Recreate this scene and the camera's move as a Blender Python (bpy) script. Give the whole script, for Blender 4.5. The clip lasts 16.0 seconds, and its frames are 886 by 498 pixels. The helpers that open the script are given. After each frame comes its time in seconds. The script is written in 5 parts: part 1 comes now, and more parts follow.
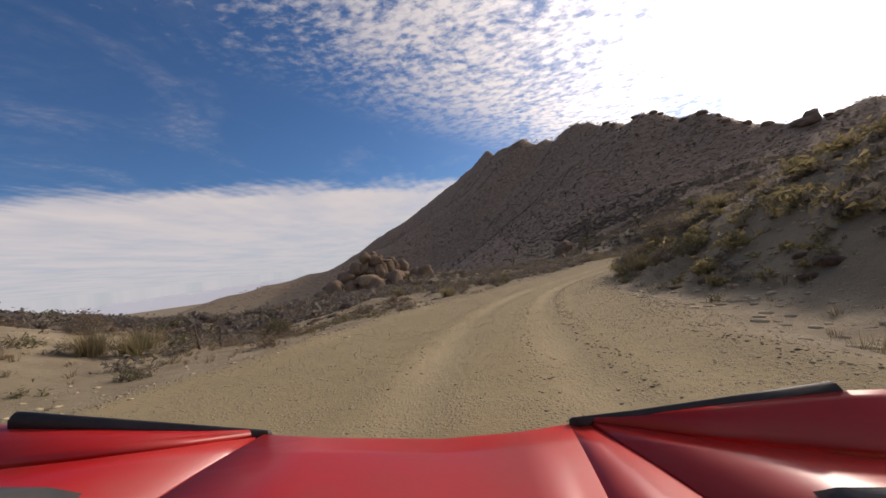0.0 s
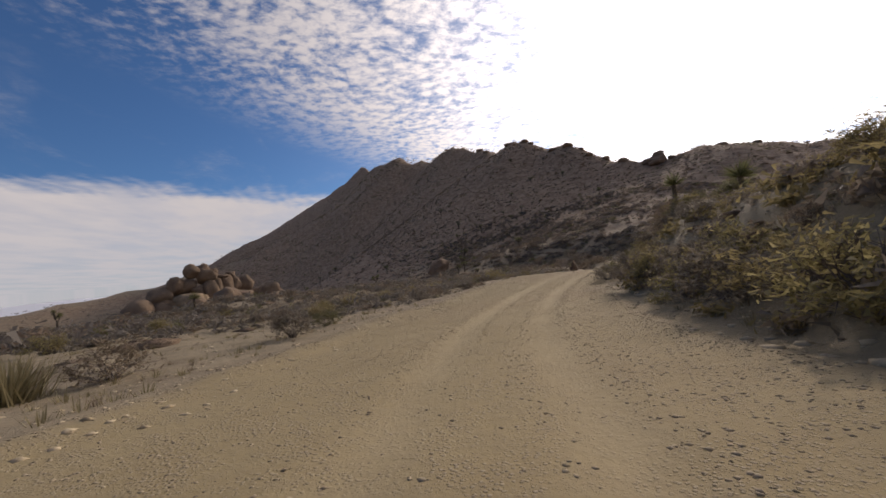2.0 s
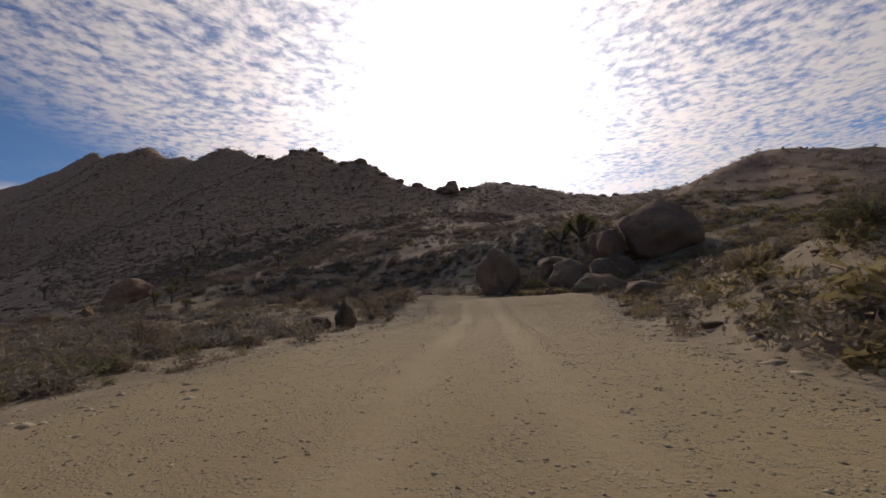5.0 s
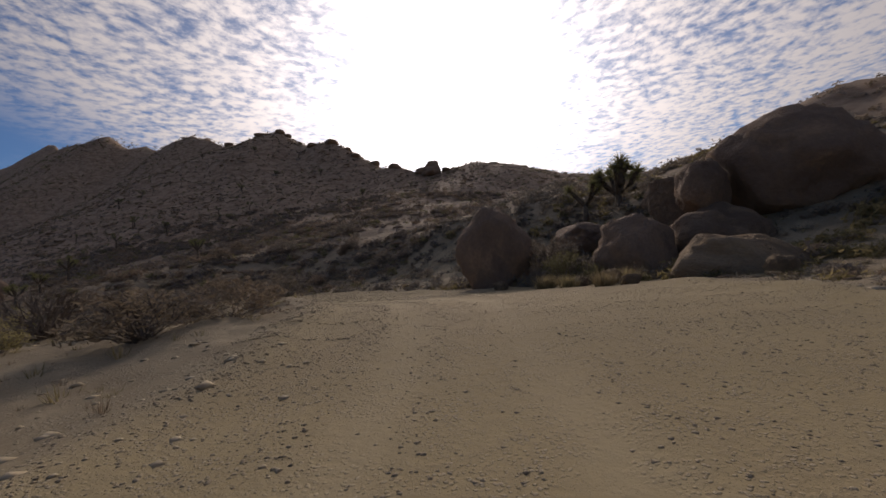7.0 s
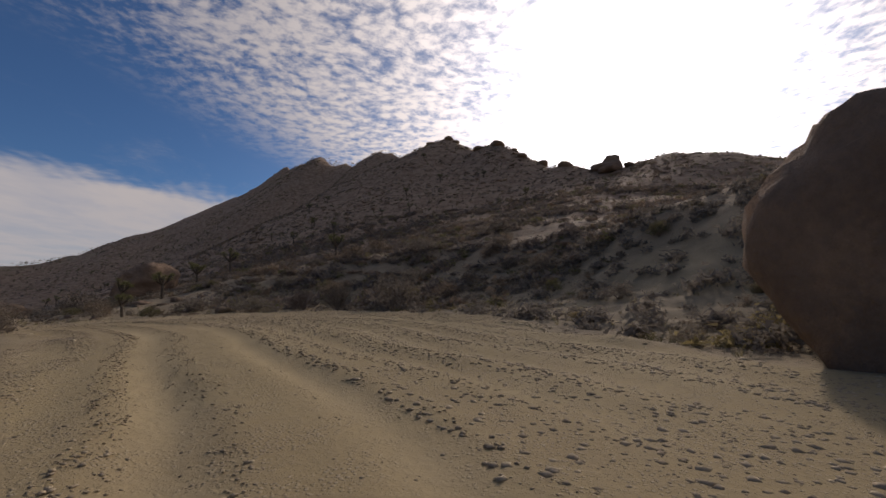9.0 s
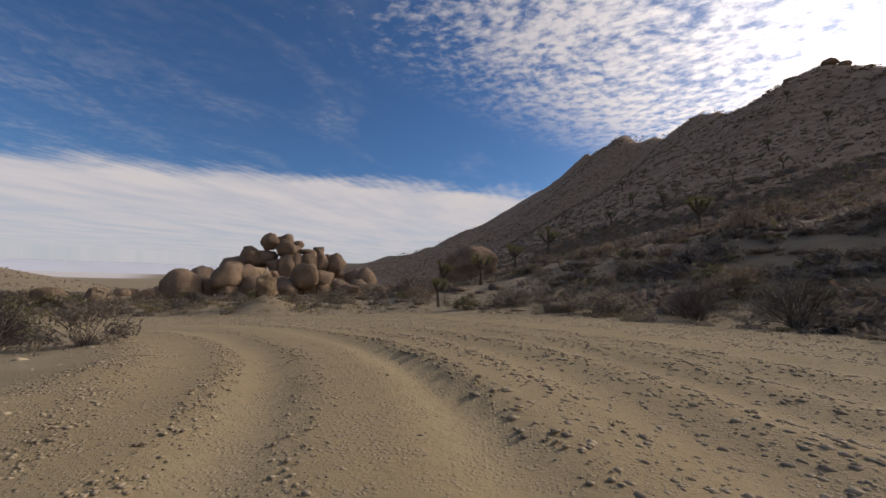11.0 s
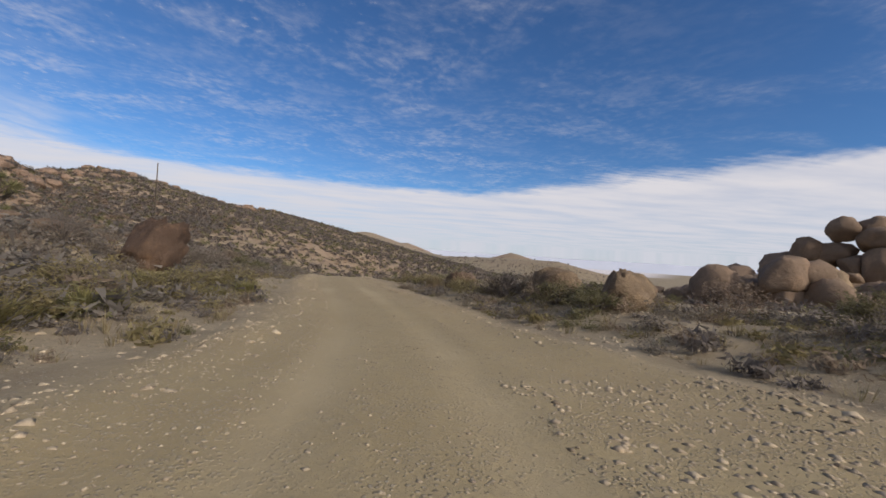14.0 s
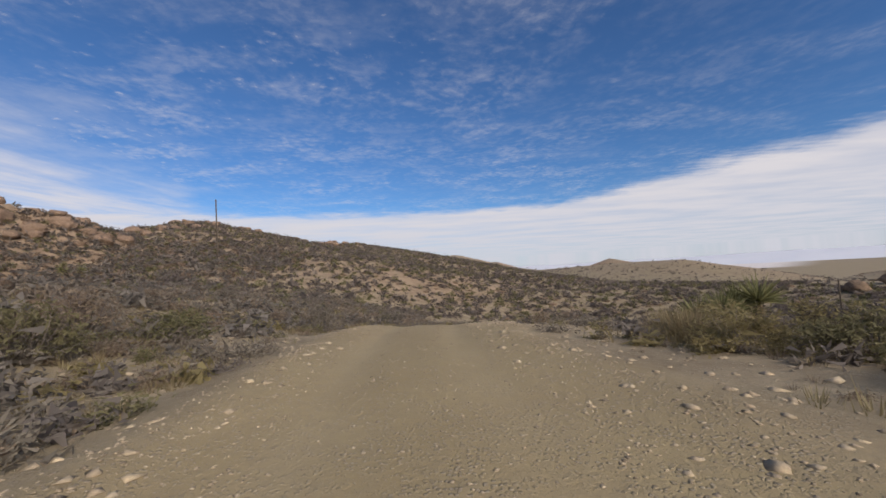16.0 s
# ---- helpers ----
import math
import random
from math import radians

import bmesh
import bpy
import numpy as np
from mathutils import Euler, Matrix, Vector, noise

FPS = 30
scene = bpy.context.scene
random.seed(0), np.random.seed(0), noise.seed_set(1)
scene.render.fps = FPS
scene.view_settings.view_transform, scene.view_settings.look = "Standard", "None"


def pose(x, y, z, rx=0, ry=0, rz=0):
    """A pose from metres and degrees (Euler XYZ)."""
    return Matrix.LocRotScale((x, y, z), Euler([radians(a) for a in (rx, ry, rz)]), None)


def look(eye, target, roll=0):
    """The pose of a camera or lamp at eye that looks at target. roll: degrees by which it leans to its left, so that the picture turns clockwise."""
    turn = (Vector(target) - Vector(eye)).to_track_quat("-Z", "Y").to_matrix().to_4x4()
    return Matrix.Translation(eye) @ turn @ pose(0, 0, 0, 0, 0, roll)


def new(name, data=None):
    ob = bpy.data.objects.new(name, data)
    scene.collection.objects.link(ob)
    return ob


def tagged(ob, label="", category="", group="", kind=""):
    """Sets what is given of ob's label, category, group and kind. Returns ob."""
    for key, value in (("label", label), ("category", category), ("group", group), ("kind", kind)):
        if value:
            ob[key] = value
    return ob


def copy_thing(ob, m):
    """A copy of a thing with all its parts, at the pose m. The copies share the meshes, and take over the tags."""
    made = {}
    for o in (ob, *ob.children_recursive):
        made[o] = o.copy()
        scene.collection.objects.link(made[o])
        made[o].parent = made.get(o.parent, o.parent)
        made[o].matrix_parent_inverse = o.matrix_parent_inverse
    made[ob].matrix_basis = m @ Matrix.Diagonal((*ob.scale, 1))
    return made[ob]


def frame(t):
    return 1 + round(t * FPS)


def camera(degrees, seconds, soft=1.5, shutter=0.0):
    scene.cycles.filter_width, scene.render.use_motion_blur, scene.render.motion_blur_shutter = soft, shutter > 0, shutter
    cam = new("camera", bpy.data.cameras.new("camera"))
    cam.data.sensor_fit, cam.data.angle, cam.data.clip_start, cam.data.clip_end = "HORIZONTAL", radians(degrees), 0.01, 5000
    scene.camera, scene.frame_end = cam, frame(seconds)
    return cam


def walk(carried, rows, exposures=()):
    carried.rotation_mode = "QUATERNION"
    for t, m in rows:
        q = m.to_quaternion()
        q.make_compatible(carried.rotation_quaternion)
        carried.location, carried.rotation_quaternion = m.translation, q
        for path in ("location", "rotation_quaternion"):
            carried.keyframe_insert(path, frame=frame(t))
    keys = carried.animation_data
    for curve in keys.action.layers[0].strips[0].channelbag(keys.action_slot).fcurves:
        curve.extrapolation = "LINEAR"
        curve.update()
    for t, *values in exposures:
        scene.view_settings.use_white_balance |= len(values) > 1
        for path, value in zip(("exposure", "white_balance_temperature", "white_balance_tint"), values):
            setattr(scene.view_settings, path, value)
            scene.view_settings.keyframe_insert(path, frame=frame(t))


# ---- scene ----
# seconds, stops, kelvin, tint
EXPOSURES = [
    (0.0, 0.27, 7200, 20), (2.0, 0.13, 7200, 20), (5.0, -0.3, 7200, 21), (8.2, -0.34, 7200, 21),
    (10.5, 0.08, 7150, 19), (12.0, 0.36, 6800, 17), (13.5, 0.48, 6700, 16), (16.0, 0.46, 6750, 17),
]

cam = camera(94.8, 16.0, soft=1.6)

# seconds, eye x y z, yaw to the left, pitch, roll
ROWS = [
    (0.0, 0.00, 0.00, -1.90, 0.01, 2.31, -7.73),
    (0.5, 0.56, 5.52, -2.08, -4.59, 2.09, -6.99),
    (1.0, 1.57, 10.96, -2.29, -8.67, 3.37, -7.65),
    (1.5, 2.90, 16.17, -2.56, -13.26, 2.58, -7.54),
    (2.0, 4.74, 21.13, -2.77, -17.93, 3.16, -5.87),
    (2.5, 6.70, 25.64, -2.94, -21.96, 3.84, -3.28),
    (3.0, 8.91, 29.82, -3.09, -26.96, 3.71, -4.95),
    (3.5, 11.73, 34.10, -3.03, -32.88, 4.43, -5.37),
    (4.0, 15.39, 38.56, -3.05, -39.38, 4.31, -3.36),
    (4.5, 19.10, 42.49, -2.82, -43.85, 4.65, -3.07),
    (5.0, 23.00, 45.90, -2.69, -47.37, 4.83, -3.22),
    (5.2, 24.56, 47.15, -2.69, -49.61, 4.33, -4.01),
    (6.2, 31.60, 52.50, -2.98, -51.20, 4.00, -3.90),
    (7.3, 37.79, 57.22, -3.27, -47.80, 3.67, -3.72),
    (7.5, 38.89, 58.13, -3.20, -46.33, 3.54, -2.48),
    (7.8, 40.60, 59.36, -3.01, -43.02, 5.12, -2.48),
    (8.0, 41.61, 60.30, -2.86, -41.28, 4.72, -0.76),
    (8.2, 42.44, 61.34, -2.73, -39.21, 5.72, -1.49),
    (9.25, 45.80, 67.50, -2.95, -21.50, 6.00, 1.20),
    (10.3, 44.76, 74.61, -2.90, -3.11, 6.16, 3.84),
    (10.5, 44.68, 75.95, -2.86, 1.78, 5.25, 3.52),
    (11.0, 43.99, 79.13, -2.82, 14.59, 4.06, 1.86),
    (11.5, 42.90, 81.90, -2.90, 23.16, 3.20, 1.30),
    (12.0, 41.14, 84.29, -2.92, 38.59, 2.72, 0.39),
    (12.5, 38.68, 86.31, -3.01, 50.10, 0.98, -0.43),
    (13.0, 35.88, 87.98, -3.25, 61.41, 0.04, -0.66),
    (13.5, 32.51, 89.36, -3.60, 71.84, 0.93, -0.73),
    (14.0, 28.39, 90.27, -3.92, 79.17, 0.80, 3.76),
    (14.5, 24.12, 90.72, -4.14, 86.90, 1.74, 0.54),
    (15.0, 19.01, 90.69, -4.43, 94.92, 2.92, -2.87),
    (15.5, 13.32, 90.14, -4.57, 97.00, 3.46, -2.92),
    (16.0, 7.46, 89.34, -4.66, 91.23, 3.62, -3.11),
]


def gaze(x, y, z, yaw, pitch, roll):
    """A pose from the eye, the yaw to the left of +y, the pitch up and the roll."""
    a, b = radians(yaw), radians(pitch)
    ahead = Vector((-math.sin(a) * math.cos(b), math.cos(a) * math.cos(b), math.sin(b)))
    return look((x, y, z), Vector((x, y, z)) + 10 * ahead, roll)


walk(cam, [(r[0], gaze(*r[1:])) for r in ROWS], EXPOSURES)

# ---- sky and sun ----
SUN_AZ, SUN_EL = radians(52.0), radians(26.0)
SUN = Vector((math.sin(SUN_AZ) * math.cos(SUN_EL), math.cos(SUN_AZ) * math.cos(SUN_EL), math.sin(SUN_EL)))


class Nodes:
    """Short hand for building node trees."""

    def __init__(self, tree):
        self.tree = tree
        tree.nodes.clear()

    def add(self, kind, **settings):
        node = self.tree.nodes.new(kind)
        for key, value in settings.items():
            if key == "operation":
                node.operation = value
            elif key == "blend":
                node.data_type, node.blend_type = "RGBA", value
            elif key == "sky":
                node.sky_type = value
        return node

    def link(self, a, b):
        self.tree.links.new(a, b)
        return b

    def put(self, socket, value):
        if isinstance(value, bpy.types.NodeSocket):
            self.tree.links.new(value, socket)
        else:
            socket.default_value = value

    def math(self, op, a, b=0.0, c=0.0):
        node = self.add("ShaderNodeMath", operation=op)
        for socket, value in zip(node.inputs, (a, b, c)):
            self.put(socket, value)
        return node.outputs[0]

    def vmath(self, op, a, b=(0, 0, 0)):
        node = self.add("ShaderNodeVectorMath", operation=op)
        self.put(node.inputs[0], a)
        if op == "SCALE":
            self.put(node.inputs[3], b)
        else:
            self.put(node.inputs[1], b)
        return node.outputs["Value"] if op in ("DOT_PRODUCT", "LENGTH") else node.outputs[0]

    def ramp(self, value, low, high, a=0.0, b=1.0):
        node = self.add("ShaderNodeMapRange")
        node.interpolation_type = "SMOOTHSTEP"
        for n, v in enumerate((value, low, high, a, b)):
            self.put(node.inputs[n], v)
        return node.outputs[0]

    def noise(self, where, scale, detail=4.0, rough=0.55, warp=0.0):
        node = self.add("ShaderNodeTexNoise")
        self.put(node.inputs["Vector"], where)
        node.inputs["Scale"].default_value, node.inputs["Detail"].default_value = scale, detail
        node.inputs["Roughness"].default_value, node.inputs["Distortion"].default_value = rough, warp
        return node.outputs["Fac"]

    def cells(self, where, scale, feature="F1", random=1.0):
        node = self.add("ShaderNodeTexVoronoi")
        node.feature = feature
        self.put(node.inputs["Vector"], where)
        node.inputs["Scale"].default_value, node.inputs["Randomness"].default_value = scale, random
        return node

    def mix(self, fac, a, b, blend="MIX"):
        node = self.add("ShaderNodeMix", blend=blend)
        self.put(node.inputs["Factor"], fac)
        self.put(node.inputs[6], a)
        self.put(node.inputs[7], b)
        return node.outputs[2]


def build_sky():
    world = bpy.data.worlds.new("sky")
    scene.world = world
    world.use_nodes = True
    n = Nodes(world.node_tree)
    way = n.add("ShaderNodeTexCoord").outputs["Generated"]
    sky = n.add("ShaderNodeTexSky", sky="NISHITA")
    sky.sun_disc = False
    sky.sun_elevation, sky.sun_rotation = SUN_EL, SUN_AZ
    sky.altitude, sky.dust_density, sky.ozone_density = 900.0, 0.6, 3.0
    blue = n.mix(1.0, sky.outputs[0], (SKY_TINT[0], SKY_TINT[1], SKY_TINT[2], 1), "MULTIPLY")
    parts = n.add("ShaderNodeSeparateXYZ")
    n.link(way, parts.inputs[0])
    x, y, z = parts.outputs
    up = n.math("MAXIMUM", z, 0.035)
    # where the ray meets the cloud layer, in layer heights
    plan = n.add("ShaderNodeCombineXYZ")
    n.link(n.math("DIVIDE", x, up), plan.inputs[0])
    n.link(n.math("DIVIDE", y, up), plan.inputs[1])
    p = plan.outputs[0]
    warp = n.add("ShaderNodeTexNoise")
    n.link(p, warp.inputs["Vector"])
    warp.inputs["Scale"].default_value, warp.inputs["Detail"].default_value = 0.8, 3.0
    q = n.vmath("ADD", p, n.vmath("SCALE", n.vmath("SUBTRACT", warp.outputs["Color"], (0.5, 0.5, 0.5)), 0.35))
    toward = n.vmath("DOT_PRODUCT", way, tuple(SUN))
    # the broken sheet of small clouds on the sun's side
    across = n.vmath("DOT_PRODUCT", q, (0.8, -0.6, 0.0))
    sheet = n.ramp(across, -1.95, -1.05)
    puffs = n.math("SUBTRACT", 1.0, n.cells(q, 15.0, "SMOOTH_F1").outputs["Distance"])
    grain = n.noise(q, 24.0, 5.0, 0.6, 0.2)
    broad = n.noise(q, 1.1, 3.0)
    flock = n.math("ADD", n.math("MULTIPLY", puffs, 0.42), n.math("MULTIPLY", grain, 0.75))
    cover = n.math("ADD", flock, n.math("MULTIPLY", n.math("SUBTRACT", broad, 0.5), 0.5))
    dense = n.ramp(toward, 0.1, 0.8, -0.04, 0.26)
    sheet_a = n.math("MULTIPLY", n.ramp(n.math("ADD", cover, dense), 0.62, 1.02), sheet)
    sheet_a = n.math("MULTIPLY", sheet_a, n.ramp(toward, 0.30, 0.92, 0.52, 1.0))
    # thin streaks in the blue gap
    streak = n.vmath("MULTIPLY", q, (1.3, 0.55, 1.0))
    thin = n.math("ADD", n.math("MULTIPLY", n.noise(q, 3.0, 5.0, 0.6, 0.2), 0.62), n.math("MULTIPLY", flock, 0.38))
    west = n.ramp(n.vmath("DOT_PRODUCT", q, (0.75, 0.66, 0.0)), -2.6, 0.6, 1.0, 0.0)
    wisps = n.math("ADD", n.math("MULTIPLY", n.math("MULTIPLY", n.ramp(n.noise(streak, 1.3, 6.0, 0.6, 0.3), 0.50, 0.74), n.ramp(flock, 0.5, 0.8, 0.4, 1.0)), 0.17), n.math("MULTIPLY", n.math("MULTIPLY", n.ramp(thin, 0.46, 0.74), n.ramp(broad, 0.38, 0.62, 0.25, 1.0)), n.math("MULTIPLY", west, 0.30)))
    wisps = n.math("MINIMUM", wisps, 0.9)
    # the white bank low over the valley, with a rippled edge
    bank_line = n.math("MULTIPLY_ADD", n.vmath("DOT_PRODUCT", p, (0.45, -0.9, 0.0)), -1.0, -4.05)
    reach = n.math("SUBTRACT", n.vmath("LENGTH", p), 6.1)
    bank = n.math("MAXIMUM", bank_line, reach)
    bank = n.math("ADD", bank, n.math("MULTIPLY", n.math("SUBTRACT", n.noise(q, 1.6, 6.0, 0.6), 0.5), 1.5))
    ripple = n.add("ShaderNodeTexWave")
    n.link(q, ripple.inputs["Vector"])
    ripple.inputs["Scale"].default_value, ripple.inputs["Distortion"].default_value = 2.3, 7.0
    ripple.inputs["Detail"].default_value = 3.0
    bank = n.math("ADD", bank, n.math("MULTIPLY", ripple.outputs["Fac"], 0.09))
    bank_a = n.math("MULTIPLY", n.ramp(bank, 0.0, 0.9), n.ramp(n.noise(streak, 0.9, 4.0), 0.3, 0.65, 0.72, 0.97))
    # the thinner veil over the southern half, in streaks that run west
    south = n.math("ADD", n.vmath("DOT_PRODUCT", q, (0.24, -0.97, 0.0)), n.math("MULTIPLY", n.math("SUBTRACT", n.noise(q, 1.3, 6.0, 0.62), 0.5), 2.2))
    south_a = n.math("MULTIPLY", n.ramp(south, 1.1, 3.2), n.ramp(n.noise(n.vmath("MULTIPLY", q, (0.4, 1.6, 1.0)), 1.6, 6.0, 0.6, 0.3), 0.3, 0.62, 0.4, 0.9))
    veil = n.math("MAXIMUM", n.math("MAXIMUM", sheet_a, bank_a), n.math("MAXIMUM", wisps, south_a))
    # clouds brighten towards the sun
    glow = n.math("POWER", n.math("MAXIMUM", toward, 0.0), 9.0)
    glow2 = n.math("POWER", n.math("MAXIMUM", toward, 0.0), 60.0)
    light = n.math("ADD", n.math("MULTIPLY_ADD", glow, CLOUD_GLOW, CLOUD_LIGHT), n.math("MULTIPLY", glow2, CLOUD_CORE))
    hue = n.mix(n.ramp(z, 0.0, 0.25), (0.80, 0.86, 0.95, 1), (0.97, 0.98, 1.0, 1))
    cloud = n.vmath("SCALE", hue, light)
    colour = n.mix(veil, blue, cloud)
    haze = n.math("ADD", n.math("MULTIPLY", glow, 0.5 * CLOUD_GLOW), n.math("MULTIPLY", glow2, CLOUD_CORE))
    colour = n.vmath("ADD", colour, n.vmath("SCALE", (1.0, 0.98, 0.95), haze))
    back = n.add("ShaderNodeBackground")
    n.link(colour, back.inputs[0])
    back.inputs[1].default_value = SKY_STRENGTH
    out = n.add("ShaderNodeOutputWorld")
    n.link(back.outputs[0], out.inputs[0])


SKY_STRENGTH, SKY_TINT = 0.105, (0.33, 0.55, 0.74)
CLOUD_LIGHT, CLOUD_GLOW, CLOUD_CORE = 5.1, 10.0, 22.0
build_sky()
sun_lamp = new("sun", bpy.data.lights.new("sun", "SUN"))
sun_lamp.data.energy, sun_lamp.data.angle, sun_lamp.data.color = 1.8, radians(2.5), (1.0, 0.94, 0.84)
sun_lamp.matrix_world = look(SUN * 200, (0, 0, 0))


# ---- materials ----
def material(name):
    made = bpy.data.materials.new(name)
    made.use_nodes = True
    n = Nodes(made.node_tree)
    shader = n.add("ShaderNodeBsdfPrincipled")
    out = n.add("ShaderNodeOutputMaterial")
    n.link(shader.outputs[0], out.inputs[0])
    return made, n, shader


def relief(n, shader, height, strength, distance):
    bump = n.add("ShaderNodeBump")
    bump.inputs["Strength"].default_value, bump.inputs["Distance"].default_value = strength, distance
    n.link(height, bump.inputs["Height"])
    n.link(bump.outputs[0], shader.inputs["Normal"])


def rgb(r, g, b):
    return (r, g, b, 1.0)


def ground_material():
    made, n, shader = material("desert_ground")
    where = n.add("ShaderNodeNewGeometry").outputs["Position"]
    worn = n.add("ShaderNodeAttribute")
    worn.attribute_name = "worn"
    worn = worn.outputs["Fac"]
    far = n.add("ShaderNodeAttribute")
    far.attribute_name = "slope"
    far = far.outputs["Fac"]
    big, mid, fine = n.noise(where, 0.09, 4.0), n.noise(where, 0.9, 5.0), n.noise(where, 9.0, 5.0, 0.65)
    dirt = n.mix(mid, rgb(0.305, 0.232, 0.118), rgb(0.415, 0.330, 0.178))
    dirt = n.mix(n.ramp(fine, 0.35, 0.7), dirt, rgb(0.335, 0.266, 0.150))
    dirt = n.mix(n.math("MULTIPLY", n.ramp(big, 0.45, 0.7), 0.35), dirt, rgb(0.30, 0.215, 0.125))
    soil = n.mix(n.ramp(mid, 0.3, 0.7), rgb(0.205, 0.158, 0.100), rgb(0.375, 0.300, 0.192))
    soil = n.mix(n.ramp(fine, 0.4, 0.7), soil, rgb(0.260, 0.212, 0.138))
    soil = n.mix(n.math("MULTIPLY", n.ramp(big, 0.4, 0.7), 0.45), soil, rgb(0.290, 0.240, 0.140))
    # brown rock and rubble on the steep ground
    lumps = n.cells(where, 0.55)
    rubble = n.mix(n.ramp(n.noise(where, 0.35, 7.0, 0.65), 0.35, 0.65), rgb(0.235, 0.150, 0.098), rgb(0.385, 0.270, 0.180))
    rubble = n.mix(n.ramp(lumps.outputs["Distance"], 0.0, 0.45, 0.5, 0.0), rubble, rgb(0.150, 0.128, 0.074))
    soil = n.mix(far, soil, rubble)
    # the white salt flat out in the valley
    xyz = n.add("ShaderNodeSeparateXYZ")
    n.link(where, xyz.inputs[0])
    reach = n.vmath("LENGTH", n.vmath("MULTIPLY", where, (1.0, 1.0, 0.0)))
    flat = n.math("MULTIPLY", n.ramp(n.math("ADD", reach, n.math("MULTIPLY", n.noise(where, 0.002, 3.0), 900.0)), 2350.0, 2650.0), n.ramp(xyz.outputs[2], -42.0, -40.0, 1.0, 0.0))
    lie = n.math("DIVIDE", xyz.outputs[0], n.math("MAXIMUM", xyz.outputs[1], 1.0))
    flat = n.math("MULTIPLY", flat, n.math("MULTIPLY", n.ramp(lie, -1.25, -1.05, 1.0, 0.0), n.ramp(lie, -3.2, -2.6)))
    soil = n.mix(flat, soil, rgb(0.72, 0.68, 0.64))
    # pebbles of several greys
    stones = n.cells(where, 26.0)
    small = n.cells(where, 60.0)
    tone = n.mix(stones.outputs["Color"], rgb(0.24, 0.190, 0.128), rgb(0.48, 0.41, 0.31))
    pebble = n.math("MULTIPLY", n.ramp(stones.outputs["Distance"], 0.24, 0.42, 1.0, 0.0), n.ramp(n.noise(where, 2.3, 3.0), 0.38, 0.58))
    # two pale, packed wheel tracks along the road
    track = n.add("ShaderNodeAttribute")
    track.attribute_name = "track"
    packed = n.math("MULTIPLY", track.outputs["Fac"], n.ramp(n.noise(where, 0.5, 4.0), 0.3, 0.6, 0.35, 1.0))
    dirt = n.mix(n.math("MULTIPLY", packed, 0.6), dirt, rgb(0.450, 0.362, 0.215))
    loose = n.math("SUBTRACT", 1.0, n.math("MULTIPLY", packed, 0.75))
    pebble = n.math("MULTIPLY", pebble, loose)
    plain = n.mix(worn, soil, dirt)
    plain = n.mix(n.math("MULTIPLY", pebble, 0.6), plain, tone)
    speck = n.math("MULTIPLY", n.ramp(small.outputs["Distance"], 0.15, 0.33, 1.0, 0.0), n.math("MULTIPLY", loose, 0.62))
    plain = n.mix(speck, plain, n.mix(small.outputs["Color"], rgb(0.19, 0.150, 0.098), rgb(0.52, 0.44, 0.31)))
    n.link(plain, shader.inputs["Base Color"])
    shader.inputs["Roughness"].default_value = 0.95
    shader.inputs["Specular IOR Level"].default_value = 0.15
    bumps = n.math("ADD", n.math("MULTIPLY", pebble, 0.32), n.math("ADD", n.math("MULTIPLY", fine, 0.55), n.math("MULTIPLY", speck, 0.25)))
    relief(n, shader, bumps, 1.0, 0.030)
    return made


def rock_material(name, dark, light, scale, rough=0.16):
    made, n, shader = material(name)
    where = n.add("ShaderNodeTexCoord").outputs["Object"]
    info = n.add("ShaderNodeObjectInfo")
    place = n.vmath("ADD", where, n.vmath("SCALE", (13.0, 7.0, 5.0), info.outputs["Random"]))
    big, mid, fine = n.noise(place, 0.55 * scale, 4.0), n.noise(place, 2.6 * scale, 6.0, 0.62), n.noise(place, 16.0 * scale, 5.0, 0.7)
    tint = n.mix(n.ramp(big, 0.3, 0.7), dark, light)
    tint = n.mix(n.ramp(mid, 0.48, 0.72), tint, rgb(light[0] * 1.2, light[1] * 1.12, light[2] * 1.0))
    tint = n.mix(n.math("MULTIPLY", n.ramp(mid, 0.25, 0.46, 1.0, 0.0), 0.6), tint, rgb(dark[0] * 0.55, dark[1] * 0.55, dark[2] * 0.6))
    tint = n.mix(n.math("MULTIPLY", n.ramp(fine, 0.35, 0.7), 0.35), tint, rgb(dark[0] * 0.7, dark[1] * 0.7, dark[2] * 0.7))
    loose = n.math("MULTIPLY", n.add("ShaderNodeNewGeometry").outputs["Random Per Island"], 0.55)
    tint = n.mix(loose, tint, rgb(light[0] * 1.1, light[1] * 1.1, light[2] * 1.08))
    n.link(tint, shader.inputs["Base Color"])
    shader.inputs["Roughness"].default_value = 0.92
    shader.inputs["Specular IOR Level"].default_value = 0.2
    relief(n, shader, n.math("ADD", mid, n.math("MULTIPLY", fine, 0.6)), 1.0, rough / scale)
    return made


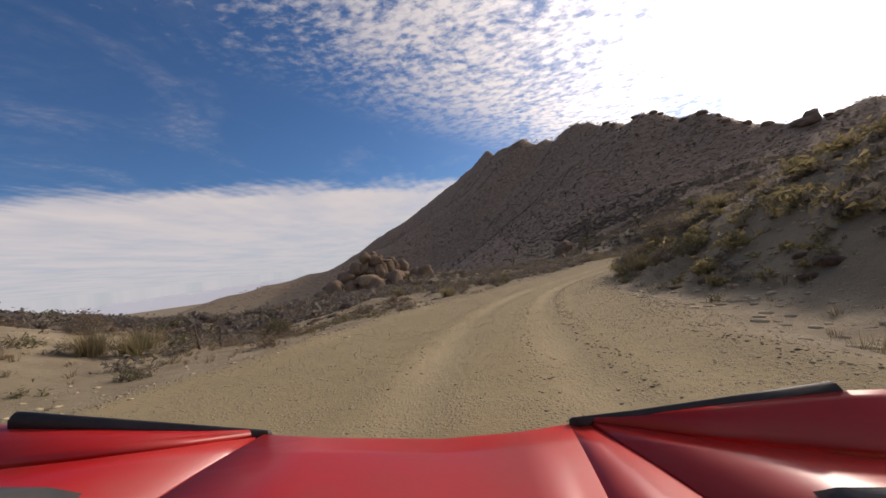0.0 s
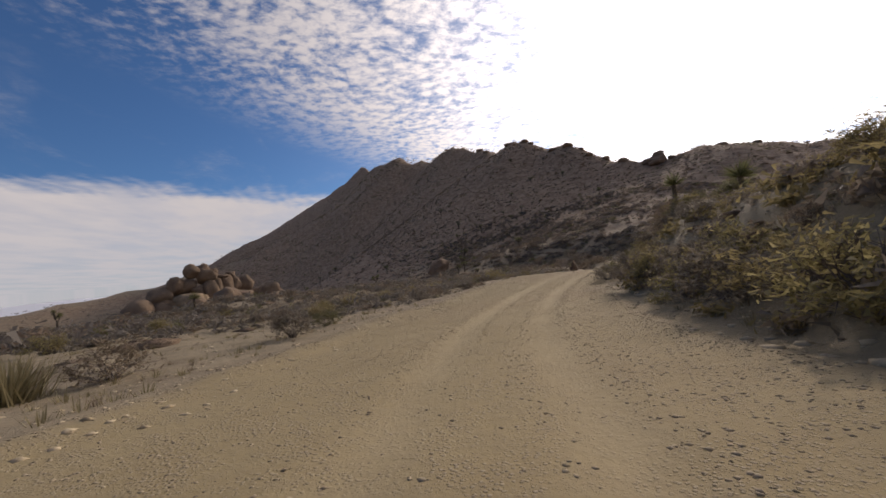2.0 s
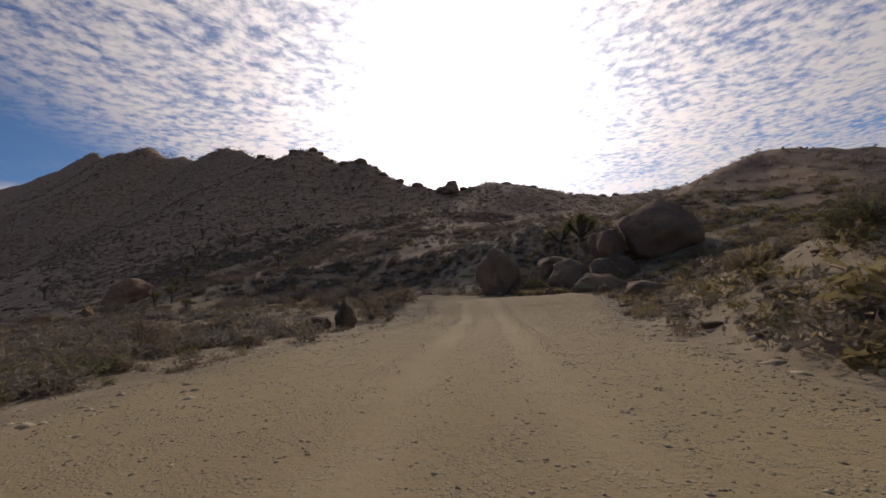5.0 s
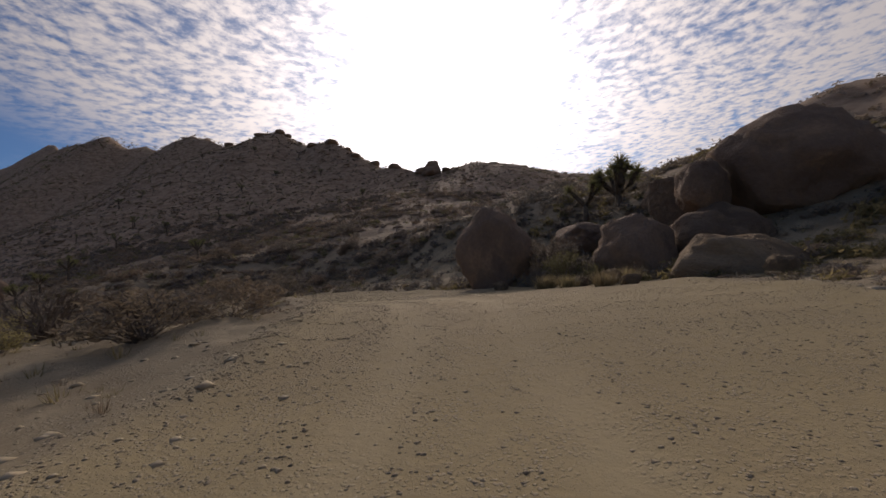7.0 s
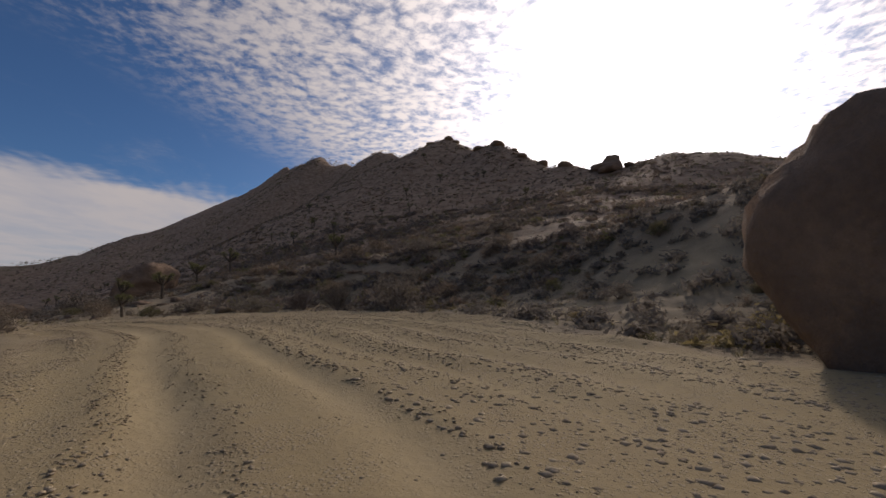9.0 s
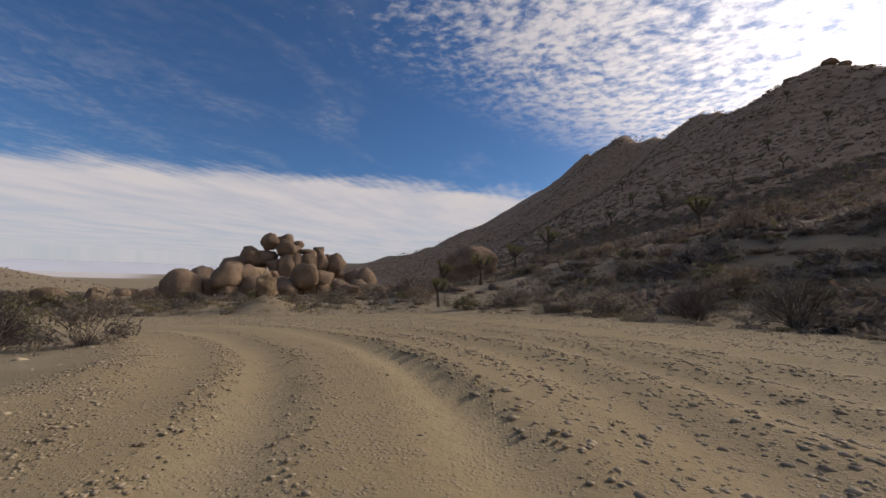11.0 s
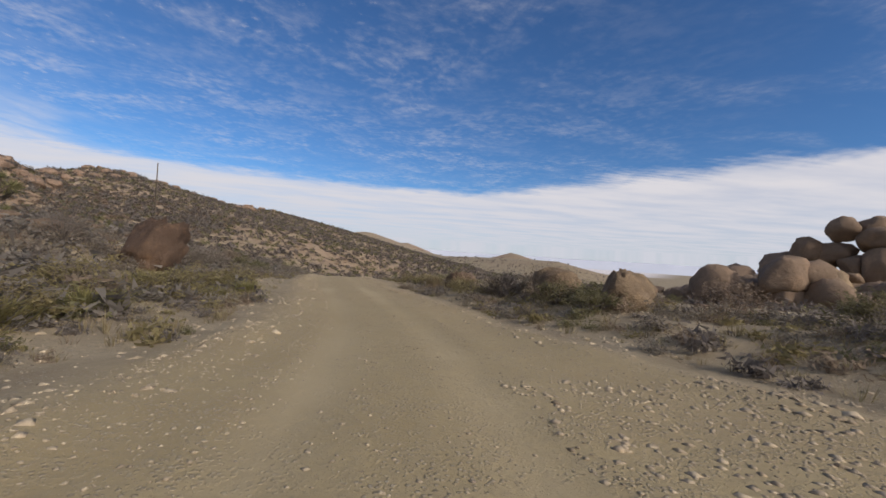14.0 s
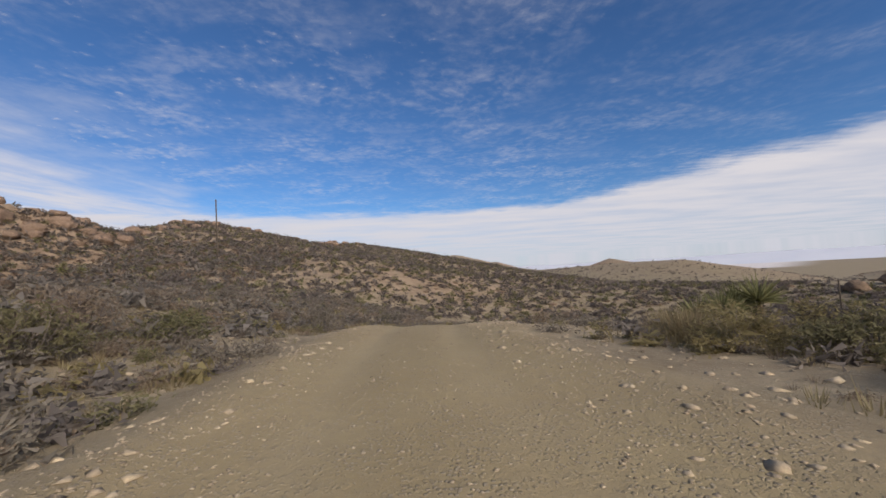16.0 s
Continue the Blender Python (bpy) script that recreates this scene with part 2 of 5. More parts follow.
def leaf_material(name, dark, light, through_light=0.4):
    made, n, shader = material(name)
    geo = n.add("ShaderNodeNewGeometry")
    info = n.add("ShaderNodeObjectInfo")
    tint = n.mix(geo.outputs["Random Per Island"], dark, light)
    tint = n.mix(n.math("MULTIPLY", info.outputs["Random"], 0.5), tint, rgb((dark[0] + light[0]) * 0.42, (dark[1] + light[1]) * 0.36, (dark[2] + light[2]) * 0.4))
    where = n.add("ShaderNodeTexCoord").outputs["Object"]
    tint = n.mix(n.math("MULTIPLY", n.noise(where, 7.0, 3.0), 0.35), tint, rgb(dark[0] * 0.6, dark[1] * 0.6, dark[2] * 0.6))
    n.link(tint, shader.inputs["Base Color"])
    shader.inputs["Roughness"].default_value = 0.8
    shader.inputs["Specular IOR Level"].default_value = 0.15
    if through_light:
        soft = n.add("ShaderNodeBsdfTranslucent")
        n.link(tint, soft.inputs[0])
        both = n.add("ShaderNodeMixShader")
        both.inputs[0].default_value = through_light
        n.link(shader.outputs[0], both.inputs[1])
        n.link(soft.outputs[0], both.inputs[2])
        out = [k for k in n.tree.nodes if k.bl_idname == "ShaderNodeOutputMaterial"][0]
        n.link(both.outputs[0], out.inputs[0])
    return made


GROUND = ground_material()
BOULDER = rock_material("weathered_granite", rgb(0.140, 0.095, 0.064), rgb(0.275, 0.198, 0.136), 0.5)
TAN_ROCK = rock_material("tan_granite", rgb(0.175, 0.120, 0.074), rgb(0.350, 0.262, 0.168), 0.9)
DARK_ROCK = rock_material("dark_rock", rgb(0.160, 0.108, 0.076), rgb(0.305, 0.215, 0.150), 0.7)
RUSTY = rock_material("rusty_granite", rgb(0.085, 0.056, 0.040), rgb(0.185, 0.122, 0.082), 1.2)
GRAVEL = rock_material("track_gravel", rgb(0.190, 0.148, 0.102), rgb(0.440, 0.358, 0.245), 6.0, 0.015)
STONE = rock_material("road_stone", rgb(0.360, 0.285, 0.180), rgb(0.540, 0.440, 0.300), 6.0, 0.02)
# ---- the land ----
# the road's centre: x, y, height, width to its left, width to its right
ROAD = [
    (-6.0, -70.0, -0.7, 4.0, 3.2), (-2.0, -30.0, -1.6, 5.0, 3.0), (0.0, 0.0, -2.96, 5.5, 3.0), (1.6, 11.0, -3.35, 5.0, 3.0),
    (4.7, 21.1, -3.83, 4.5, 2.9), (8.9, 29.8, -4.15, 4.5, 2.7), (15.4, 38.6, -4.11, 4.5, 2.6), (23.0, 45.9, -3.75, 4.5, 2.8),
    (31.6, 52.5, -4.04, 4.0, 3.4), (37.8, 57.2, -4.33, 3.0, 5.2), (42.4, 61.3, -3.8, 2.8, 6.6), (45.8, 67.5, -4.01, 2.2, 7.0),
    (44.9, 74.6, -3.96, 2.5, 9.0), (44.0, 79.1, -3.88, 2.6, 11.0), (41.1, 84.3, -3.98, 2.6, 11.5), (35.9, 88.0, -4.31, 2.8, 9.0),
    (28.4, 90.3, -4.98, 2.6, 5.2), (19.0, 90.7, -5.49, 2.2, 2.7), (7.5, 89.3, -5.72, 2.0, 2.1),
]
ROAD += [(-4.0, 88.4, -6.1, 2.1, 2.1), (-14.0, 89.5, -7.4, 2.4, 2.4), (-30.0, 96.0, -9.5, 2.4, 2.4)]

# crests of the hills: x, y, height, how far the flank reaches
MAIN_CREST = [(240, 55, 22.6, 110), (205, 85, 30.7, 110), (180, 103, 26.8, 105), (165, 112, 27.4, 102), (162, 126, 32.3, 105), (150, 136, 35.9, 107), (137, 145, 31.4, 112), (134, 160, 34.8, 112), (131, 178, 38.0, 120), (131, 191, 52.9, 97), (129, 210, 56.6, 128), (128, 228, 72.6, 115), (133, 248, 75.8, 149), (140, 268, 75.8, 145), (145, 290, 80.0, 150), (155, 320, 84.5, 160), (160, 345, 100.4, 173), (150, 390, 120.0, 181), (143, 440, 120.4, 196), (106, 475, 134.8, 196)]
FAR_CREST = [(106, 475, 134.8, 196), (98, 530, 139.7, 224), (94, 600, 147.5, 255), (92, 669, 176.7, 231), (55, 760, 157.8, 399)]
WEST_SPUR = [(106, 475, 134.8, 196), (70, 490, 103.4, 185), (30, 495, 80.0, 175), (-15, 490, 55.0, 165), (-60, 480, 33.0, 148), (-130, 440, 11.0, 118), (-220, 400, -3.0, 110)]
RIGHT_HILL = [(84, 78, 7.21, 40), (92, 64, 7.1, 45), (96, 50, 13.96, 50), (85, 30, 6.2, 50), (60, 5, 7.68, 45), (45, -30, 7.35, 40)]
BANK = [(16, -25, 3.4, 11), (15, -5, 2.0, 11), (13.5, 11, 0.5, 9.5), (15.2, 22, -0.7, 9.5), (19, 31, -1.3, 9.5), (23.7, 38.0, -0.2, 10.5), (31, 41, -0.6, 10), (41, 45, -1.7, 8), (50, 46, -2.6, 9)]
MOUND = [(39.6, 62.6, -2.6, 2.4), (41.6, 66.0, -2.9, 2.6), (41.8, 70.5, -3.5, 2.4)]
SHOULDER = [(-6, 26, -4.7, 5), (3.5, 40, -4.5, 6), (12, 49.5, -4.2, 7), (23.5, 57.5, -3.9, 8), (34, 65, -4.2, 8)]
SOUTH_HILL = [(-260, 70, 6.0, 120), (-175, 46, 11.5, 110), (-149, 32, 10.9, 100), (-113, 12, 16.4, 95), (-85, 10, 9.6, 70), (-62, 18, 10.4, 30), (-48, 8, 13.5, 38), (-34, -14, 15.5, 40), (-25, -45, 16.0, 34), (-30, 10, -3.0, 8), (-14, 60, -4.6, 12), (-4, 68, -3.6, 12), (10, 73, -3.6, 12), (22, 76, -4.2, 9)]
FAR_HILLS = [(-1250, -60, 30.0, 500), (-470, 80, 14.5, 190), (-442, 89, 18.2, 170), (-420, 95, 11.0, 150), (-360, 120, 2.2, 120), (-285, 150, -4.8, 130), (-230, 175, -3.3, 90), (-187, 197, -3.2, 70)]
CONE_A = [(-754, 163, 18.8, 160), (-760, 170, 16.2, 160)]
CONE_B = [(-786, 398, 11.7, 170), (-800, 402, 11.8, 170)]


def lattice(ix, iy, seed):
    n = (ix.astype(np.int64) * 374761393 + iy.astype(np.int64) * 668265263 + seed * 1442695041) & 0xFFFFFFFF
    n = ((n ^ (n >> 13)) * 1274126177) & 0xFFFFFFFF
    return ((n ^ (n >> 16)) & 0xFFFF) / 65535.0


def value_noise(x, y, seed=0):
    ix, iy = np.floor(x), np.floor(y)
    u, v = x - ix, y - iy
    u, v = u * u * (3 - 2 * u), v * v * (3 - 2 * v)
    a, b = lattice(ix, iy, seed), lattice(ix + 1, iy, seed)
    c, d = lattice(ix, iy + 1, seed), lattice(ix + 1, iy + 1, seed)
    return (a + (b - a) * u) * (1 - v) + (c + (d - c) * u) * v - 0.5


def fractal(x, y, size, octaves=4, seed=0):
    total = 0.0
    for k in range(octaves):
        total = total + value_noise(x / size * 2**k + 17.3 * k, y / size * 2**k - 9.1 * k, seed + k) / 2**k
    return total


def along(x, y, line, columns):
    """The nearest place on a polyline: distance, signed side (left is positive) and the values there."""
    best = np.full(x.shape, 1e9)
    side = np.zeros(x.shape)
    values = [np.zeros(x.shape) for _ in range(columns)]
    for a, b in zip(line[:-1], line[1:]):
        dx, dy = b[0] - a[0], b[1] - a[1]
        k = np.clip(((x - a[0]) * dx + (y - a[1]) * dy) / (dx * dx + dy * dy), 0, 1)
        ox, oy = x - a[0] - k * dx, y - a[1] - k * dy
        d = np.hypot(ox, oy)
        near = d < best
        best = np.where(near, d, best)
        side = np.where(near, np.sign(dx * oy - dy * ox), side)
        for n in range(columns):
            values[n] = np.where(near, a[2 + n] + k * (b[2 + n] - a[2 + n]), values[n])
    return best, side, values


def crest(x, y, base, line, power):
    best = np.full(x.shape, -1e9)
    for a, b in zip(line[:-1], line[1:]):
        dx, dy = b[0] - a[0], b[1] - a[1]
        k = np.clip(((x - a[0]) * dx + (y - a[1]) * dy) / (dx * dx + dy * dy), 0, 1)
        d = np.hypot(x - a[0] - k * dx, y - a[1] - k * dy)
        top, reach = a[2] + k * (b[2] - a[2]), a[3] + k * (b[3] - a[3])
        fall = np.clip(1 - d / reach, 0, 1) ** power
        best = np.maximum(best, base + (top - base) * fall)
    return best


def soft_max(a, b, r, base):
    """The higher of two landforms, with the valley between them filled a little."""
    k = np.clip(0.5 + 0.5 * (a - b) / r, 0, 1)
    u = np.clip((np.minimum(a, b) - base) / (2 * r), 0, 1)
    return np.maximum(a, b) + r * k * (1 - k) * 0.5 * u


def smooth(x, a, b):
    u = np.clip((x - a) / (b - a), 0, 1)
    return u * u * (3 - 2 * u)


def spline_road(points, steps):
    """A smooth line through the road's points."""
    p = np.array(points, float)
    out = []
    for i in range(len(p) - 1):
        a, b, c, d = p[max(i - 1, 0)], p[i], p[i + 1], p[min(i + 2, len(p) - 1)]
        for k in range(steps):
            u = k / steps
            out.append(0.5 * (2 * b + (c - a) * u + (2 * a - 5 * b + 4 * c - d) * u * u + (3 * b - a - 3 * c + d) * u**3))
    out.append(p[-1])
    return [tuple(q) for q in out]


ROAD_LINE = spline_road(ROAD, 5)


def land(x, y):
    """Height of the ground, and how much of it is worn road, at places given as arrays."""
    x, y = np.asarray(x, float), np.asarray(y, float)
    out = np.hypot(x - 15, y - 50)
    s = (x - 20) * -0.5 + (y - 98) * 0.866
    base = -0.6 - 0.043 * np.clip(y, -60, 95) - 0.028 * np.clip(44 - x, 0, 60) * smooth(y, 40, 88)
    base = base - 0.028 * np.clip(s, 0, 90) - 0.06 * np.clip(s - 90, 0, 900) - 0.011 * np.clip(-(x + 10), 0, 2500)
    base = base - 2.2 * smooth(-x, 4, 26) * smooth(60 - y, -10, 30)
    base = base + np.interp(y, (-60, 0, 45, 61, 75, 95), (-3.8, -3.5, -1.85, -0.85, 0.3, 0.34))
    base = base - 6.0 * np.exp(-(((x + 44) / 28) ** 2) - ((y - 110) / 30) ** 2)
    base = np.maximum(base, -46.0 + 0 * x) + 1.2 * fractal(x, y, 40, 3, 5) * smooth(out, 20, 120)
    h = crest(x, y, base, MAIN_CREST, 1.25)
    h = soft_max(h, crest(x, y, base, FAR_CREST, 1.25), 4.0, base)
    h = soft_max(h, crest(x, y, base, WEST_SPUR, 1.2), 6.0, base)
    h = soft_max(h, crest(x, y, base, SOUTH_HILL, 1.15), 2.5, base)
    h = soft_max(h, crest(x, y, base, FAR_HILLS, 1.2), 3.0, base)
    h = np.maximum(h, np.maximum(crest(x, y, base, CONE_A, 1.0), crest(x, y, base, CONE_B, 1.0)))
    h = soft_max(h, crest(x, y, base, RIGHT_HILL, 1.2), 2.0, base)
    h = soft_max(h, crest(x, y, base, BANK, 0.8), 0.8, base)
    h = soft_max(h, crest(x, y, base, SHOULDER, 0.5), 0.8, base)
    d, side, (zr, wl, wr) = along(x, y, ROAD_LINE, 3)
    wide = np.where(side > 0, wl, wr)
    # crags and gullies, stronger up the slopes
    high = smooth(h, 4, 40) * smooth(out, 60, 140)
    h = h + high * (7.0 * fractal(x, y, 46, 3, 11) + 2.0 * np.abs(fractal(x, y, 13, 2, 23)))
    h = h + 0.5 * fractal(x, y, 7, 3, 31) * smooth(d, wide + 1, wide + 8) + 0.12 * fractal(x, y, 1.3, 3, 37) * smooth(d, wide - 0.3, wide + 1.5)
    # the road is cut into the slope
    edge = wide + 0.7 * fractal(x, y, 4.0, 2, 51)
    worn = 1 - smooth(d, edge - 0.5, edge + 0.9)
    bench = 1 - smooth(d, edge + 0.2, edge + np.where(side > 0, 9.0, 4.0 + 15.0 * smooth(wr, 4.2, 8.0)))
    surface = zr - 0.012 * np.minimum(d, 6) + 0.035 * fractal(x, y, 2.2, 3, 61)
    rut = np.exp(-(((d - 0.82) / 0.22) ** 2)) * 0.95 - np.exp(-(((d - 1.30) / 0.20) ** 2)) * 0.5 - np.exp(-(((d - 0.36) / 0.2) ** 2)) * 0.25
    bend = smooth(x, 36, 41) * smooth(y, 66, 73) * smooth(92 - y, 0, 6)
    surface = surface - rut * (0.045 + 0.09 * bend) * (0.75 + 0.9 * fractal(x, y, 5, 2, 67))
    surface = surface + 0.055 * bend * np.sin(d * 4.1 + 3.0 * fractal(x, y, 5, 3, 73)) * smooth(d, 1.4, 2.4)
    surface = surface + 0.10 * np.exp(-(((d - edge) / 0.45) ** 2)) * (0.7 + 1.2 * fractal(x, y, 1.8, 2, 71))
    h = h + (surface - h) * bench
    # a cone of tipped earth beyond the gravel
    h = h + 0.95 * np.clip(1 - np.hypot(x - 29.3, y - 98.0) / 2.4, 0, 1) ** 1.3
    h = h + (1 - worn) * 0.5 * np.clip(crest(x, y, 0 * x, [(a, b, 0.8, r) for a, b, _, r in MOUND], 0.9), 0, 2) * (0.6 + fractal(x, y, 1.6, 3, 83))
    return h, worn

# ---- ground ----
def axis_lines(low, high, step, limit, growth):
    """Grid lines: even between low and high, then ever wider apart out to the limit."""
    middle = list(np.arange(low, high + step * 0.5, step))
    for sign in (-1, 1):
        gap, at = step, low if sign < 0 else high
        while abs(at) < limit:
            gap *= growth
            at += sign * gap
            middle.append(at)
    return np.array(sorted(middle))


def mesh_from(name, verts, faces, mat, flat=False):
    mesh = bpy.data.meshes.new(name)
    mesh.from_pydata(verts, [], faces)
    mesh.materials.append(mat)
    if not flat:
        mesh.polygons.foreach_set("use_smooth", np.ones(len(mesh.polygons), dtype=bool))
    mesh.update()
    return mesh


def build_ground():
    xs = axis_lines(-24.0, 60.0, 0.24, 4700.0, 1.055)
    ys = axis_lines(-6.0, 104.0, 0.24, 4700.0, 1.055)
    gx, gy = np.meshgrid(xs, ys, indexing="ij")
    h, worn = land(gx, gy)
    verts = np.stack([gx, gy, h], -1).reshape(-1, 3)
    nx, ny = gx.shape
    a = (np.arange(nx - 1)[:, None] * ny + np.arange(ny - 1)[None]).reshape(-1)
    quads = np.stack([a, a + ny, a + ny + 1, a + 1], -1)
    mesh = bpy.data.meshes.new("ground")
    mesh.vertices.add(len(verts))
    mesh.vertices.foreach_set("co", verts.astype(np.float32).ravel())
    mesh.loops.add(quads.size)
    mesh.loops.foreach_set("vertex_index", quads.astype(np.int32).ravel())
    mesh.polygons.add(len(quads))
    mesh.polygons.foreach_set("loop_start", np.arange(0, quads.size, 4, dtype=np.int32))
    mesh.update(calc_edges=True)
    mesh.polygons.foreach_set("use_smooth", np.ones(len(quads), dtype=bool))
    steep = np.hypot(np.gradient(h, axis=0) / np.gradient(gx, axis=0), np.gradient(h, axis=1) / np.gradient(gy, axis=1))
    d = along(gx, gy, ROAD_LINE, 0)[0]
    track = np.exp(-(((d - 0.8) / 0.34) ** 2)) * (0.75 + 0.9 * fractal(gx, gy, 6.0, 2, 101))
    for name, values in (("worn", worn), ("slope", smooth(steep, 0.10, 0.42) * smooth(d, 14, 45) * np.where((gx > 30) | (gy > 150), 1.0, 0.7)), ("track", np.clip(track, 0, 1))):
        mesh.attributes.new(name, "FLOAT", "POINT").data.foreach_set("value", values.astype(np.float32).ravel())
    mesh.materials.append(GROUND)
    tagged(new("ground", mesh), "sandy desert ground with a gravel track and hills", "ground", kind="structure")


build_ground()


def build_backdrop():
    """Ranges beyond the valley, far out of reach; their pale blue-grey is painted haze."""
    made, n, shader = material("haze_tinted_range")
    # aerial haze is put into the base colour: pale blue-grey instead of rock
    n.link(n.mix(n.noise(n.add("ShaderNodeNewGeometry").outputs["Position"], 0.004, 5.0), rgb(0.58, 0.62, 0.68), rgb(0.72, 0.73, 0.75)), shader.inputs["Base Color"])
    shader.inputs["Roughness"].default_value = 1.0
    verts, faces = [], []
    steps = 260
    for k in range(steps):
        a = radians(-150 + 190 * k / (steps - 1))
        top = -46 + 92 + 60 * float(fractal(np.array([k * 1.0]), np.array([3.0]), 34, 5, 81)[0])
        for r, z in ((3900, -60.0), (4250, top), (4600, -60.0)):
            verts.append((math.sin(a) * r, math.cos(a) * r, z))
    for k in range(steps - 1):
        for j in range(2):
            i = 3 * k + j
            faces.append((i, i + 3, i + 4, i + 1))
    tagged(new("backdrop", mesh_from("backdrop", verts, faces, made)), "distant mountain ranges beyond the dry valley, haze painted into their pale colour", "mountains", kind="structure")


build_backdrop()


# ---- builders ----
def ground_at(x, y):
    return float(land(np.array([x]), np.array([y]))[0][0])


def part(name, mesh, parent, label=""):
    ob = new(name, mesh)
    ob.parent = parent
    return tagged(ob, label)


def rock_shape(seed, detail=3, rough=0.22, cuts=4, boxy=0.0):
    """A boulder of about unit radius: a ball, pushed in and out by noise, sheared off by a few flat breaks."""
    rng = random.Random(seed)
    bm = bmesh.new()
    bmesh.ops.create_icosphere(bm, subdivisions=detail, radius=1.0)
    shift = Vector((rng.uniform(-50, 50), rng.uniform(-50, 50), rng.uniform(-50, 50)))
    planes = []
    for _ in range(cuts):
        n = Vector((rng.gauss(0, 1), rng.gauss(0, 1), rng.gauss(0, 0.7))).normalized()
        planes.append((n, rng.uniform(0.62, 0.9)))
    for v in bm.verts:
        p = v.co.normalized()
        if boxy:
            m = max(abs(p.x), abs(p.y), abs(p.z))
            p = p.lerp(p / m * 0.85, boxy)
        p = p * (1 + rough * noise.fractal(p * 1.2 + shift, 1.0, 2.0, 3) + 0.55 * rough * noise.fractal(p * 4 + shift, 0.8, 2.0, 5))
        for n, d in planes:
            over = p.dot(n) - d
            if over > 0:
                p = p - n * over * 0.85
        v.co = p
    mesh = bpy.data.meshes.new("boulder")
    bm.to_mesh(mesh)
    bm.free()
    mesh.polygons.foreach_set("use_smooth", np.ones(len(mesh.polygons), dtype=bool))
    return mesh


def with_material(mesh, mat):
    made = mesh.copy()
    made.materials.clear()
    made.materials.append(mat)
    return made


ROUND = [rock_shape(s, 4, 0.20, 3) for s in range(6)]
BLOCKY = [rock_shape(20 + s, 4, 0.26, 8, 0.5) for s in range(5)]
RUBBLE = [rock_shape(40 + s, 2, 0.3, 6, 0.4) for s in range(6)]
ROUGH = [rock_shape(60 + s, 4, 0.42, 10, 0.6) for s in range(4)]
DOMES = [rock_shape(s, 3, 0.20, 3) for s in range(6)]
SLABS = [rock_shape(20 + s, 3, 0.26, 8, 0.5) for s in range(5)]
ROCKS = {(kind, mat.name): [with_material(m, mat) for m in shapes] for kind, shapes in (("round", ROUND), ("blocky", BLOCKY), ("rubble", RUBBLE), ("rough", ROUGH), ("dome", DOMES), ("slab", SLABS)) for mat in (BOULDER, TAN_ROCK, DARK_ROCK, STONE, RUSTY)}


def rock(name, kind, mat, n, x, y, size, turn=0.0, lean=(0, 0), sink=0.25, z=None, label="", category="rock", group=""):
    """A rock of the given width, depth and height that stands in the ground at x, y."""
    ob = new(name, ROCKS[kind, mat.name][n % len(ROCKS[kind, mat.name])])
    w, d, h = size
    foot = ground_at(x, y) if z is None else z
    ob.matrix_basis = pose(x, y, foot + h * (0.5 - sink), lean[0], lean[1], turn) @ Matrix.Diagonal((w / 2, d / 2, h / 2, 1))
    return tagged(ob, label, category, group)


class Soup:
    """Collects small faces into one mesh."""

    def __init__(self):
        self.verts, self.faces = [], []

    def blade(self, a, b, width, side, steps=1, sag=0.0):
        """A tapering blade from a to b."""
        base = len(self.verts)
        for k in range(steps):
            u = k / steps
            p = a.lerp(b, u) + Vector((0, 0, -sag * u * u + sag * u))
            w = width * (1 - 0.65 * u)
            self.verts += [p - side * w, p + side * w]
        self.verts.append(b.copy())
        for k in range(steps - 1):
            i = base + 2 * k
            self.faces.append((i, i + 1, i + 3, i + 2))
        i = base + 2 * (steps - 1)
        self.faces.append((i, i + 1, i + 2))

    def leaf(self, p, size, rng):
        u = Vector((rng.gauss(0, 1), rng.gauss(0, 1), rng.gauss(0, 1))).normalized()
        v = u.orthogonal().normalized()
        i = len(self.verts)
        self.verts += [p - u * size, p + v * size * 0.45, p + u * size, p - v * size * 0.45]
        self.faces.append((i, i + 1, i + 2, i + 3))

    def twig(self, p, size, rng, thin=0.22):
        """A thin three-cornered leaf or twig."""
        u = Vector((rng.gauss(0, 1), rng.gauss(0, 1), rng.gauss(0.3, 1))).normalized()
        v = u.orthogonal().normalized()
        v = Matrix.Rotation(rng.uniform(0, 6.283), 3, u) @ v
        i = len(self.verts)
        self.verts += [p - u * size + v * size * thin, p - u * size - v * size * thin, p + u * size]
        self.faces.append((i, i + 1, i + 2))

    def tube(self, points, radii, sides=5):
        base = len(self.verts)
        for k, (p, r) in enumerate(zip(points, radii)):
            way = (points[min(k + 1, len(points) - 1)] - points[max(k - 1, 0)]).normalized()
            u = way.orthogonal().normalized()
            v = way.cross(u)
            for s in range(sides):
                a = 2 * math.pi * s / sides
                self.verts.append(p + (u * math.cos(a) + v * math.sin(a)) * r)
        for k in range(len(points) - 1):
            for s in range(sides):
                a, b = base + k * sides + s, base + k * sides + (s + 1) % sides
                self.faces.append((a, b, b + sides, a + sides))
        self.faces.append(tuple(base + (len(points) - 1) * sides + s for s in range(sides)))

    def mesh(self, name, mat, flat=True):
        return mesh_from(name, [tuple(v) for v in self.verts], self.faces, mat, flat)


def on_dome(rng, flat=1.0):
    """A way up and out from a plant's foot."""
    a, e = rng.uniform(0, 2 * math.pi), math.asin(rng.uniform(0.05, 1.0) ** flat)
    return Vector((math.cos(a) * math.cos(e), math.sin(a) * math.cos(e), math.sin(e)))


